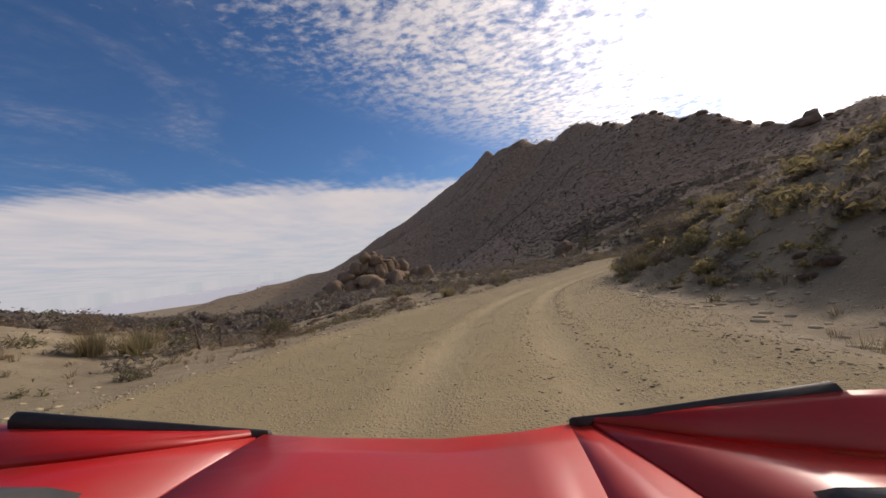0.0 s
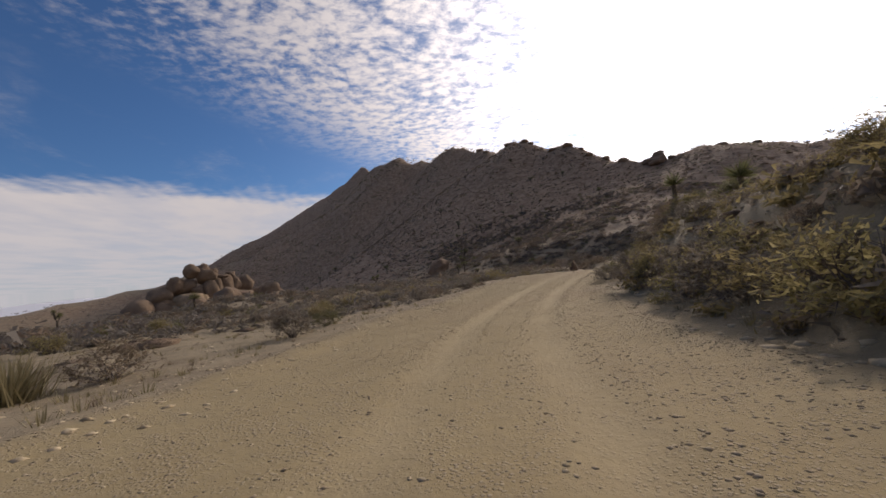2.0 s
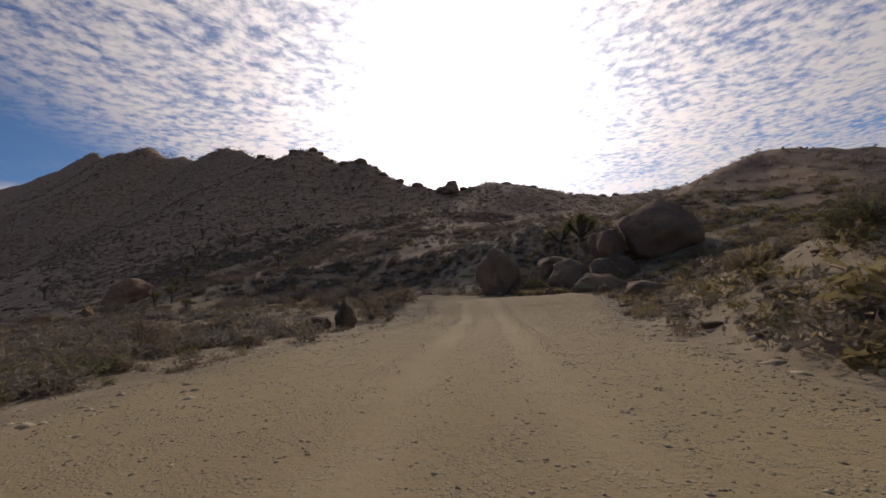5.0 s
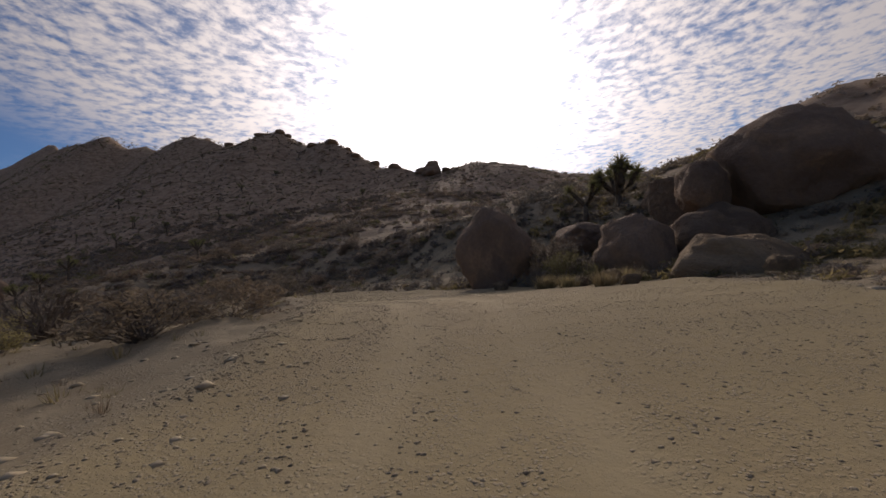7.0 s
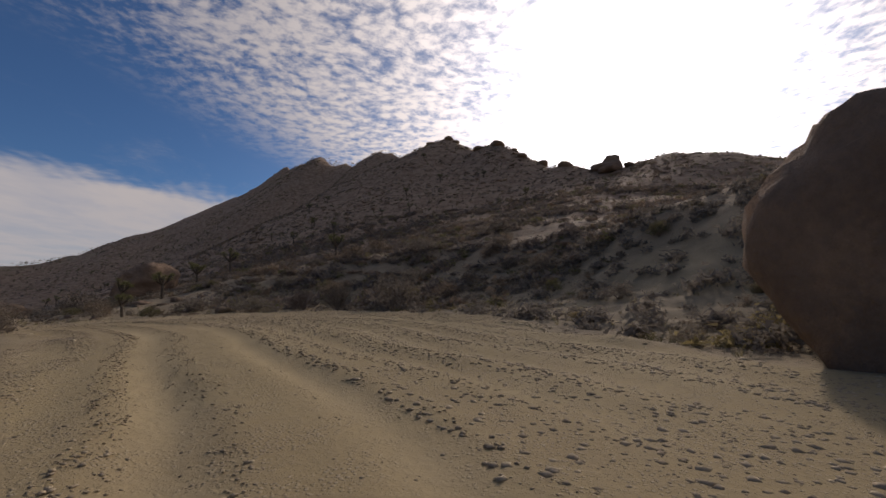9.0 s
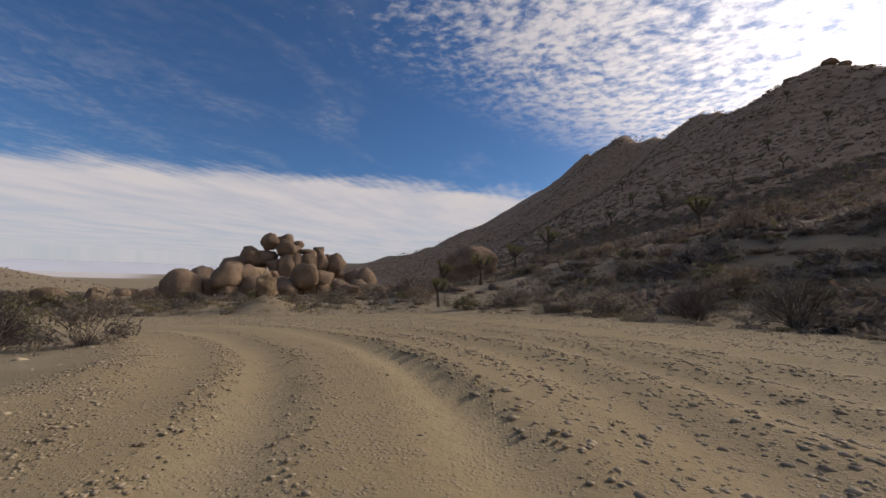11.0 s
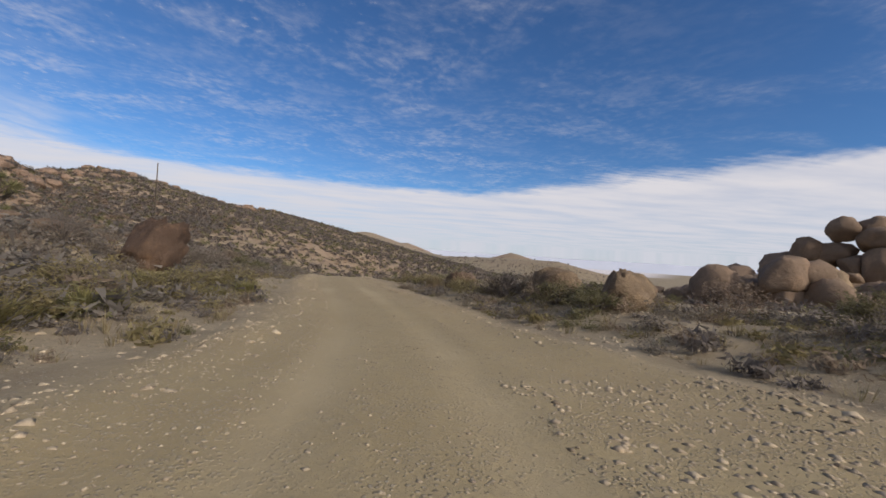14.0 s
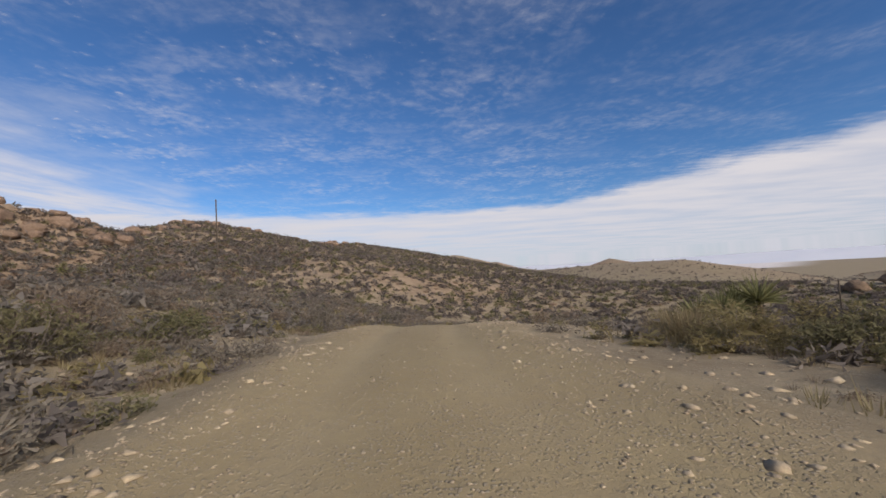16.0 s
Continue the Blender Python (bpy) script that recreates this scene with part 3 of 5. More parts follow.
def shrub_meshes(seed, stems, leaves, leaf_size, stem_mat, leaf_mat, open_top=0.35):
    """A shrub one metre wide and about 0.75 high: bent stems that fork, and small leaves along them."""
    rng = random.Random(seed)
    wood, green = Soup(), Soup()
    tips = []
    lumps = [(on_dome(rng), rng.uniform(0.75, 1.08)) for _ in range(9)]
    for _ in range(stems):
        way = on_dome(rng, 0.8)
        far = 0.42 + 0.12 * max(l * max(way.dot(d), 0) ** 3 for d, l in lumps) * 1.0
        end = Vector((way.x * far, way.y * far, way.z * far * 1.45))
        mid = end * 0.5 + Vector((rng.gauss(0, 0.04), rng.gauss(0, 0.04), rng.gauss(0, 0.04)))
        side = way.orthogonal().normalized()
        wood.blade(Vector((rng.gauss(0, 0.04), rng.gauss(0, 0.04), -0.05)), mid, 0.011, side, 1)
        wood.blade(mid * 0.97, end, 0.008, side, 1)
        for _ in range(3):
            fork = end + Vector((rng.gauss(0, 0.09), rng.gauss(0, 0.09), rng.gauss(0.02, 0.07)))
            wood.blade(mid.lerp(end, rng.uniform(0.2, 0.9)), fork, 0.006, side, 1)
            tips.append((mid, fork))
    for _ in range(leaves):
        a, b = rng.choice(tips)
        p = a.lerp(b, rng.uniform(open_top, 1.08)) + Vector((rng.gauss(0, 0.035), rng.gauss(0, 0.035), rng.gauss(0, 0.03)))
        if p.z > -0.02:
            green.twig(p, leaf_size * rng.uniform(0.7, 1.5), rng, 0.36)
    return wood.mesh("branching", stem_mat), green.mesh("foliage", leaf_mat)


def tuft_mesh(seed, blades, height, mat, spread=0.5):
    """A tuft of grass half a metre across, its blades arching outwards."""
    rng = random.Random(seed)
    soup = Soup()
    for _ in range(blades):
        a, r = rng.uniform(0, 6.283), abs(rng.gauss(0, 0.16))
        foot = Vector((math.cos(a) * r, math.sin(a) * r, -0.02))
        out = rng.uniform(0.1, 1.0) * spread
        b = a + rng.gauss(0, 0.5)
        tip = foot + Vector((math.cos(b) * out, math.sin(b) * out, height * rng.uniform(0.5, 1.05) * (1 - 0.3 * out)))
        soup.blade(foot, tip, 0.010, Vector((-math.sin(b), math.cos(b), 0)), 2, 0.1)
    return soup.mesh("blades", mat)


def rosette(soup, centre, axis, count, length, rng, low=-0.3):
    """Stiff pointed leaves all round an axis."""
    for _ in range(count):
        w = Vector((rng.gauss(0, 1), rng.gauss(0, 1), rng.gauss(0, 1))).normalized()
        if w.dot(axis) < low:
            w = w - 2 * w.dot(axis) * axis
        side = w.orthogonal().normalized()
        side = (Matrix.Rotation(rng.uniform(0, 3.14), 3, w) @ side).normalized()
        soup.blade(centre + w * 0.04, centre + w * length * rng.uniform(0.75, 1.05), 0.022 * length / 0.6, side, 2, 0.0)


WOOD = leaf_material("dry_stem", rgb(0.115, 0.095, 0.075), rgb(0.270, 0.235, 0.190), 0.0)
GREY_LEAF = leaf_material("grey_brush_leaf", rgb(0.185, 0.160, 0.122), rgb(0.350, 0.308, 0.235))
SAGE_LEAF = leaf_material("dull_sage_leaf", rgb(0.155, 0.138, 0.116), rgb(0.305, 0.270, 0.222))
OLIVE_LEAF = leaf_material("olive_leaf", rgb(0.145, 0.138, 0.064), rgb(0.290, 0.270, 0.140))
BROWN_LEAF = leaf_material("brown_brush_leaf", rgb(0.205, 0.158, 0.108), rgb(0.385, 0.305, 0.210))
YELLOW_LEAF = leaf_material("yellow_green_brush", rgb(0.235, 0.202, 0.085), rgb(0.430, 0.368, 0.185), 0.5)
STRAW = leaf_material("straw_grass", rgb(0.250, 0.205, 0.105), rgb(0.430, 0.370, 0.215), 0.4)
GREEN_GRASS = leaf_material("green_grass", rgb(0.235, 0.215, 0.080), rgb(0.420, 0.375, 0.165), 0.5)
YUCCA_LEAF = leaf_material("yucca_leaf", rgb(0.160, 0.165, 0.070), rgb(0.320, 0.310, 0.145), 0.35)
DEAD_LEAF = leaf_material("dead_yucca_leaf", rgb(0.190, 0.140, 0.075), rgb(0.330, 0.260, 0.150), 0.2)
BARK = rock_material("joshua_bark", rgb(0.060, 0.047, 0.035), rgb(0.135, 0.108, 0.080), 6.0)

KINDS = {
    "grey": ([shrub_meshes(100 + s, 55, 1200, 0.032, WOOD, GREY_LEAF) for s in range(3)], "grey twiggy desert shrub on sandy ground", "shrub"),
    "brown": ([shrub_meshes(110 + s, 75, 1150, 0.030, WOOD, BROWN_LEAF) for s in range(3)], "dry brown brush with bare twigs", "shrub"),
    "olive": ([shrub_meshes(120 + s, 55, 1600, 0.033, WOOD, OLIVE_LEAF) for s in range(3)], "olive green desert shrub with dense leaves", "shrub"),
    "yellow": ([shrub_meshes(130 + s, 60, 1500, 0.031, WOOD, YELLOW_LEAF) for s in range(3)], "yellow-green rabbitbrush beside the gravel track", "shrub"),
    "twigs": ([shrub_meshes(140 + s, 150, 400, 0.020, WOOD, GREY_LEAF) for s in range(2)], "bare pale twiggy shrub, nearly leafless", "shrub"),
}
TUFTS = {
    "straw": ([tuft_mesh(200 + s, 420, 0.55, STRAW) for s in range(3)], "dry straw-coloured bunch grass", "grass"),
    "green": ([tuft_mesh(210 + s, 420, 0.45, GREEN_GRASS) for s in range(3)], "fresh green grass clump beside the track", "grass"),
}
TEMPLATES = {}


def plant(kind, n, x, y, width, height, turn, group="", sink=0.0):
    """A shrub or tuft of its own; the first of a shape is built, the others are its copies."""
    is_tuft = kind in TUFTS
    shapes, label, category = TUFTS[kind] if is_tuft else KINDS[kind]
    n = n % len(shapes)
    unit = Vector((1.0, 1.0, 1.0)) if is_tuft else Vector((1.1, 1.1, 0.85))
    scale = Vector((width / unit.x, width / unit.y, height / (0.5 if is_tuft else 0.8)))
    m = pose(x, y, ground_at(x, y) - sink, 0, 0, turn)
    if (kind, n) not in TEMPLATES:
        if is_tuft:
            top = new("grass_tuft", shapes[n])
        else:
            top = new("shrub")
            part("branching", shapes[n][0], top)
            part("foliage", shapes[n][1], top)
        TEMPLATES[kind, n] = tagged(top, label, category, group or "desert plants")
        ob = top
    else:
        ob = copy_thing(TEMPLATES[kind, n], m)
    ob.matrix_basis = m @ Matrix.Diagonal((*scale, 1))
    return ob


def yucca(x, y, z, head, trunk, seed, lean=0.0, heads=1, label="green yucca with stiff pointed leaves over a dead-leaf skirt"):
    """A yucca: short shaggy trunks, each with a rosette of long stiff leaves."""
    rng = random.Random(seed)
    top = tagged(new("yucca"), label, "yucca")
    top.matrix_basis = pose(x, y, z, 0, lean, rng.uniform(0, 360))
    for k in range(heads):
        a = 2.1 * k
        foot = Vector((0.10 * math.cos(a), 0.10 * math.sin(a), -0.1)) if heads > 1 else Vector((0, 0, -0.1))
        tip = foot * (3.0 if heads > 1 else 1) + Vector((0, 0, trunk * (1 - 0.22 * k) + 0.1))
        stem, skirt, leaves = Soup(), Soup(), Soup()
        stem.tube([foot, foot.lerp(tip, 0.5), tip], [0.12, 0.10, 0.10], 8)
        trunk_part = part("trunk", stem.mesh("trunk", BARK, False), top)
        rosette(leaves, tip, Vector((0, 0, 1)), 130, head, rng, -0.15)
        part("leaf_rosette", leaves.mesh("leaf_rosette", YUCCA_LEAF), top)
        for _ in range(90):
            b, u = rng.uniform(0, 6.283), rng.uniform(0.25, 1.0)
            p = foot.lerp(tip, u)
            out = Vector((math.cos(b), math.sin(b), 0))
            skirt.blade(p + out * 0.08, p + out * (0.16 + 0.2 * head * rng.random()) - Vector((0, 0, 0.45 * head * rng.uniform(0.5, 1))), 0.016, Vector((-out.y, out.x, 0)), 1)
        part("dead_leaf_skirt", skirt.mesh("dead_leaf_skirt", DEAD_LEAF), trunk_part, "hanging dry tan leaves")
    return top


def joshua_tree(x, y, height, seed, arms=4, z=None, label="joshua tree with spiky leaf clusters at its branch ends"):
    rng = random.Random(seed)
    top = tagged(new("joshua_tree"), label, "tree", "joshua trees")
    top.matrix_basis = pose(x, y, (ground_at(x, y) if z is None else z) - 0.05, 0, 0, rng.uniform(0, 360))
    wood = Soup()
    fork = Vector((rng.gauss(0, 0.04), rng.gauss(0, 0.04), 0.5)) * height
    wood.tube([Vector((0, 0, -0.1)), fork * 0.5, fork], [0.055 * height, 0.044 * height, 0.04 * height], 8)
    part("trunk", wood.mesh("trunk", BARK, False), top)

    def head(p, w, limb):
        leaves = Soup()
        rosette(leaves, p, w, 80, 0.15 * height, rng, -0.3)
        rosette(leaves, p - w * 0.07 * height, w, 60, 0.13 * height, rng, -0.8)
        part("leaf_head", leaves.mesh("leaf_head", YUCCA_LEAF), limb)

    for k in range(arms):
        a = 6.283 * k / arms + rng.uniform(-0.5, 0.5)
        bend = fork + Vector((math.cos(a) * 0.16, math.sin(a) * 0.16, 0.10 + 0.08 * rng.random())) * height
        end = bend + Vector((math.cos(a) * 0.08, math.sin(a) * 0.08, rng.uniform(0.10, 0.26))) * height
        wood = Soup()
        wood.tube([fork * 0.95, bend, end], [0.036 * height, 0.034 * height, 0.032 * height], 7)
        tips = [(end, (end - bend).normalized())]
        if rng.random() < 0.6:
            twig = bend + Vector((math.cos(a + 1.4) * 0.14, math.sin(a + 1.4) * 0.14, 0.12)) * height
            wood.tube([bend, twig], [0.035 * height, 0.03 * height], 6)
            tips.append((twig, (twig - bend).normalized()))
        limb = part("branch", wood.mesh("branch", BARK, False), top)
        for p, w in tips:
            head(p, w, limb)
    return top


# ---- the boulder pile beyond the bend ----
PILE_AXIS, PILE_RIGHT = Vector((-0.57, 0.82, 0.0)), Vector((0.82, 0.57, 0.0))
# across, up (from eye level), width, height, in steps of 7.5 cm, and depth in metres
UPPER_PILE = [
    (-97, 127, 74, 64, 0), (-20, 132, 84, 62, 1), (-10, 102, 104, 64, 0), (40, 124, 44, 32, 1), (40, 102, 42, 42, 0),
    (-190, 62, 78, 80, 0), (-255, 22, 115, 82, 1), (-120, 62, 96, 66, 1), (-70, 32, 66, 60, -1), (-10, 32, 76, 110, -2),
    (40, 37, 58, 100, -2), (93, 52, 80, 90, -1), (90, 94, 80, 26, 0), (148, 102, 54, 42, 1), (158, 62, 70, 80, 0),
    (240, 47, 92, 90, 1), (200, 62, 45, 60, 2), (-150, 20, 70, 60, 3),
]
LOWER_PILE = [
    (-160, -13, 140, 80, -6), (-105, -38, 66, 105, -8), (-70, -3, 60, 32, -4), (-60, -38, 76, 58, -5), (20, -38, 90, 60, -5),
    (160, -13, 120, 80, -4), (230, -33, 70, 50, -5), (90, -53, 54, 34, -8), (-315, -28, 56, 40, 0), (-260, -28, 66, 46, -1),
    (100, -5, 90, 70, 0), (300, -20, 80, 60, 3),
]


def build_pile():
    rng = random.Random(7)
    centre = Vector((-34.0, 183.0, 0.0))
    for n, (a, up, w, h, deep) in enumerate(UPPER_PILE + LOWER_PILE):
        p = centre + PILE_RIGHT * ((a * 0.76 + 52) * 0.0746) + PILE_AXIS * (deep * 1.3)
        w, h = w * 0.0746 * 0.96, h * 0.0746 * 1.06
        ob = new("boulder", ROCKS["slab" if n % 3 else "dome", (TAN_ROCK if n in (18, 19, 25) else BOULDER).name][n % 5])
        ob.matrix_basis = pose(p.x, p.y, -3.4 + up * 0.0746, rng.uniform(-12, 12), rng.uniform(-12, 12), rng.uniform(0, 360)) @ Matrix.Diagonal((w / 2, w / 2, h / 2, 1))
        tagged(ob, "huge rounded brown granite boulder stacked in a pile", "boulder", "boulder pile")
    slab = new("boulder", ROCKS["slab", TAN_ROCK.name][2])
    slab.matrix_basis = pose(-51.9, 166.8, -7.2, 8, -24, 30) @ Matrix.Diagonal((3.0, 2.4, 2.3, 1))
    tagged(slab, "pale tilted granite slab leaning beside the boulder pile", "boulder", "boulder pile")
    # the lower stacks in front of it
    for n in range(44):
        k = rng.random()
        x, y = (-4 - 40 * k, 172 - 24 * math.sin(k * 2.6) + rng.uniform(-6, 6))
        s = rng.uniform(3.6, 7.0) * (1 - 0.4 * smooth(np.array(k), 0.45, 0.75))
        up = rng.choice((0.0, 0.0, 0.0, 2.6)) * (k < 0.45)
        rock("boulder", "dome" if n % 3 else "slab", BOULDER, n, x, y, (s * 1.15, s, s * rng.uniform(0.8, 1.1)), rng.uniform(0, 360), (rng.uniform(-14, 14), rng.uniform(-14, 14)), sink=0.2, z=ground_at(x, y) + up * 0.9, label="rounded brown boulder in the lower part of the pile", category="boulder", group="boulder pile")
    # the outcrop on which the pile rests
    for n in range(26):
        a, deep = rng.uniform(-20, 30), rng.uniform(-9, 10)
        p = centre + PILE_RIGHT * a + PILE_AXIS * deep
        s = rng.uniform(3.0, 7.0)
        rock("boulder", "dome", BOULDER, n, p.x, p.y, (s, s * 0.8, s * rng.uniform(0.7, 1.1)), rng.uniform(0, 360), sink=0.2, label="rounded granite boulder at the foot of the pile", category="boulder", group="boulder pile")
    for n in range(26):
        x, y = (rng.uniform(-14, 3), rng.uniform(164, 186)) if n % 2 else (rng.uniform(-62, -44), rng.uniform(158, 172))
        s = rng.uniform(3.0, 5.4) if n % 2 else rng.uniform(1.6, 2.8)
        rock("boulder", "dome" if n % 3 else "slab", BOULDER, n, x, y, (s * 1.2, s, s * 0.9), rng.uniform(0, 360), sink=0.25, label="brown boulder lying beside the pile", category="boulder", group="boulder pile")
    for n in range(9):
        x, y = (rng.uniform(-56, -38), rng.uniform(146, 166))
        s = rng.uniform(2.2, 3.8)
        rock("boulder", "dome" if n % 3 else "slab", BOULDER, n + 2, x, y, (s * 1.15, s, s * rng.uniform(0.7, 1.0)), rng.uniform(0, 360), (rng.uniform(-14, 14), rng.uniform(-14, 14)), sink=0.3, label="brown boulder on the slope below the pile", category="boulder", group="boulder pile")
    for n in range(20):
        a, deep = rng.uniform(-20, 28), rng.uniform(-3, 7)
        p = centre + PILE_RIGHT * a + PILE_AXIS * deep
        s = rng.uniform(6.0, 9.0)
        rock("boulder", "dome", BOULDER, n + 3, p.x, p.y, (s, s, s * 1.1), rng.uniform(0, 360), sink=0.15, label="large granite boulder inside the pile", category="boulder", group="boulder pile")


build_pile()

# ---- single rocks: x, y, width, depth, height, shape ----
def build_rocks():
    dark = "dark boulder in shade beside the gravel track"
    bend = "boulders at the bend"
    rock("boulder", "round", DARK_ROCK, 0, 55.2, 68.6, (4.3, 4.0, 5.4), 15, sink=0.42, z=-2.95, label="tall rounded dark boulder at the bend of the track", category="boulder", group=bend)
    rock("boulder", "round", DARK_ROCK, 0, 54.6, 61.1, (3.6, 3.2, 3.6), 68, (0, 6), sink=0.2, z=-4.3, label="broad dark boulder in shade above the gravel", category="boulder", group=bend)
    rock("boulder", "blocky", TAN_ROCK, 1, 51.3, 57.0, (4.2, 2.8, 2.5), 100, (5, -13), sink=0.18, z=-4.7, label="pale flat-topped granite slab tilted beside the track", category="boulder", group=bend)
    rock("boulder", "round", BOULDER, 5, 57.0, 58.6, (4.4, 3.8, 3.6), 75, sink=0.2, z=-4.1, label="rounded brown boulder wedged under larger ones", category="boulder", group=bend)
    rock("boulder", "round", DARK_ROCK, 4, 60.8, 55.8, (6.4, 5.4, 5.4), 110, sink=0.18, z=-1.2, label="very large rounded boulder on the slope above the track", category="boulder", group=bend)
    rock("boulder", "round", DARK_ROCK, 2, 58.2, 58.9, (2.4, 2.2, 2.8), 30, sink=0.2, z=-1.1, label="rounded boulder resting on a larger one", category="boulder", group=bend)
    rock("boulder", "blocky", BOULDER, 3, 62.0, 60.5, (4.6, 3.8, 3.4), 20, (4, 6), sink=0.25, label="cracked brown boulder leaning on its neighbour", category="boulder", group=bend)
    rock("boulder", "blocky", DARK_ROCK, 2, 61.5, 66.0, (4.4, 3.4, 2.2), 30, label="dark boulder in shade behind the bend", category="boulder", group=bend)
    for n, (x, y, w) in enumerate(((49.9, 60.6, 0.9), (50.6, 61.9, 0.7), (52.1, 66.3, 0.8), (48.8, 59.6, 0.6), (50.9, 63.6, 0.55), (49.2, 56.2, 0.9))):
        rock("boulder", ("blocky", "round")[n % 2], TAN_ROCK, n, x, y, (w, w * 0.8, w * 0.7), 37.0 * n, label="small pale boulder at the foot of larger ones", category="boulder", group=bend)
    rock("boulder", "blocky", DARK_ROCK, 4, 32.9, 60.8, (1.1, 0.8, 1.7), 25, (10, 0), label="upright pointed boulder on the shoulder of the track", category="boulder")
    rock("boulder", "round", BOULDER, 3, 32.0, 61.5, (1.1, 0.9, 0.7), 0, label="low rounded boulder beside a pointed one", category="boulder")
    rock("boulder", "blocky", TAN_ROCK, 2, 48.0, 53.5, (2.6, 1.8, 1.0), 15, label="low sloping rock beside the track", category="boulder")
    # along the road that leaves the bend
    rock("boulder", "rough", RUSTY, 0, 11.2, 82.4, (2.9, 2.3, 2.5), 200, (0, 6), label="rusty brown boulder on the slope above the track", category="boulder")
    rock("boulder", "round", TAN_ROCK, 3, 15.3, 96.8, (1.75, 1.5, 1.7), 40, z=-5.35, label="rounded tan boulder with a pale broken side", category="boulder")
    rock("boulder", "rough", TAN_ROCK, 1, 18.4, 97.3, (1.8, 1.5, 1.8), 120, z=-5.3, label="tan boulder with a broken face", category="boulder")
    rock("boulder", "rough", BOULDER, 0, 6.9, 95.6, (1.9, 1.5, 1.5), 80, label="brown boulder below the track's edge", category="boulder")
    rock("boulder", "blocky", BOULDER, 1, 25.5, 114.0, (3.4, 2.6, 1.8), 30, label="broad tan boulder below the large pile", category="boulder")
    rock("boulder", "blocky", TAN_ROCK, 3, 12.0, 120.0, (3.0, 2.4, 1.8), 60, label="broken tan outcrop below the large pile", category="boulder")
    rock("boulder", "blocky", DARK_ROCK, 0, 35.4, 122.3, (7.4, 4.6, 4.8), 25, sink=0.3, label="big dark boulder at the foot of the hill", category="boulder")
    rock("boulder", "blocky", TAN_ROCK, 4, 12.0, 97.6, (1.5, 1.0, 0.8), 25, label="small tan rock at the edge of the bend", category="rock")
    rock("boulder", "blocky", TAN_ROCK, 2, 44.4, 98.2, (1.3, 0.9, 0.6), 5, label="small tan slab at the edge of the gravel", category="rock")
    rock("boulder", "rough", TAN_ROCK, 2, 28.7, 98.8, (1.15, 0.9, 1.7), 40, (3, 4), sink=0.2, label="upright craggy tan rock at the edge of the gravel", category="boulder")
    # the rock that stands up from the ridge
    spire = new("rock_spire", ROCKS["blocky", DARK_ROCK.name][3])
    spire.matrix_basis = pose(137.5, 145.5, ground_at(137.5, 145.5) + 0.9, 4, -10, 75) @ Matrix.Diagonal((2.2, 2.8, 4.8, 1))
    tagged(spire, "dark rock spire on the crest of the ridge", "rock")
    rock("crag", "blocky", DARK_ROCK, 1, 137.0, 146.0, (12.0, 9.0, 4.6), 75, sink=0.4, label="broad dark rock at the foot of the spire", category="rock")
    rock("stone", "rubble", TAN_ROCK, 2, 22.3, 46.0, (0.24, 0.18, 0.11), 20, label="loose brown stone lying on the gravel track", category="stone")
    rng = random.Random(3)
    for n, (a, b) in enumerate(zip(MAIN_CREST[2:18], MAIN_CREST[3:19])):
        for _ in range(2):
            k = rng.random()
            x, y = a[0] + k * (b[0] - a[0]) + rng.uniform(-4, 4), a[1] + k * (b[1] - a[1]) + rng.uniform(-4, 4)
            s = rng.uniform(1.2, 2.6) * (1 + y / 400)
            rock("crag", "dome", DARK_ROCK, n, x, y, (s * 1.6, s * 1.2, s * rng.uniform(0.5, 0.8)), rng.uniform(0, 360), sink=0.5, label="dark weathered crag on the crest of the hill", category="rock", group="ridge crags")
    # the south hill's outcrops
    for n in range(110):
        k = rng.random() * 5.5
        i = int(k)
        a, b = SOUTH_HILL[i + 1], SOUTH_HILL[i + 2]
        x, y = a[0] + (k - i) * (b[0] - a[0]) + rng.uniform(-9, 9), a[1] + (k - i) * (b[1] - a[1]) + rng.uniform(-3, 12)
        s = rng.uniform(0.9, 3.0)
        rock("crag", "slab", DARK_ROCK, n, x, y, (s * 1.4, s, s * 0.75), rng.uniform(0, 360), sink=0.35, label="brown granite outcrop on the scrubby hill", category="rock", group="hill outcrops")
    # boulders on the near hillsides
    for n in range(34):
        x, y = rng.uniform(-30, 12), rng.uniform(60, 84)
        if ground_at(x, y) < -5.3:
            continue
        s = rng.uniform(0.4, 1.1)
        rock("stone", "rubble", (TAN_ROCK, BOULDER)[n % 2], n, x, y, (s * 1.3, s, s * 0.7), rng.uniform(0, 360), label="weathered brown stone among the scrub", category="stone", group="hillside stones")


build_rocks()

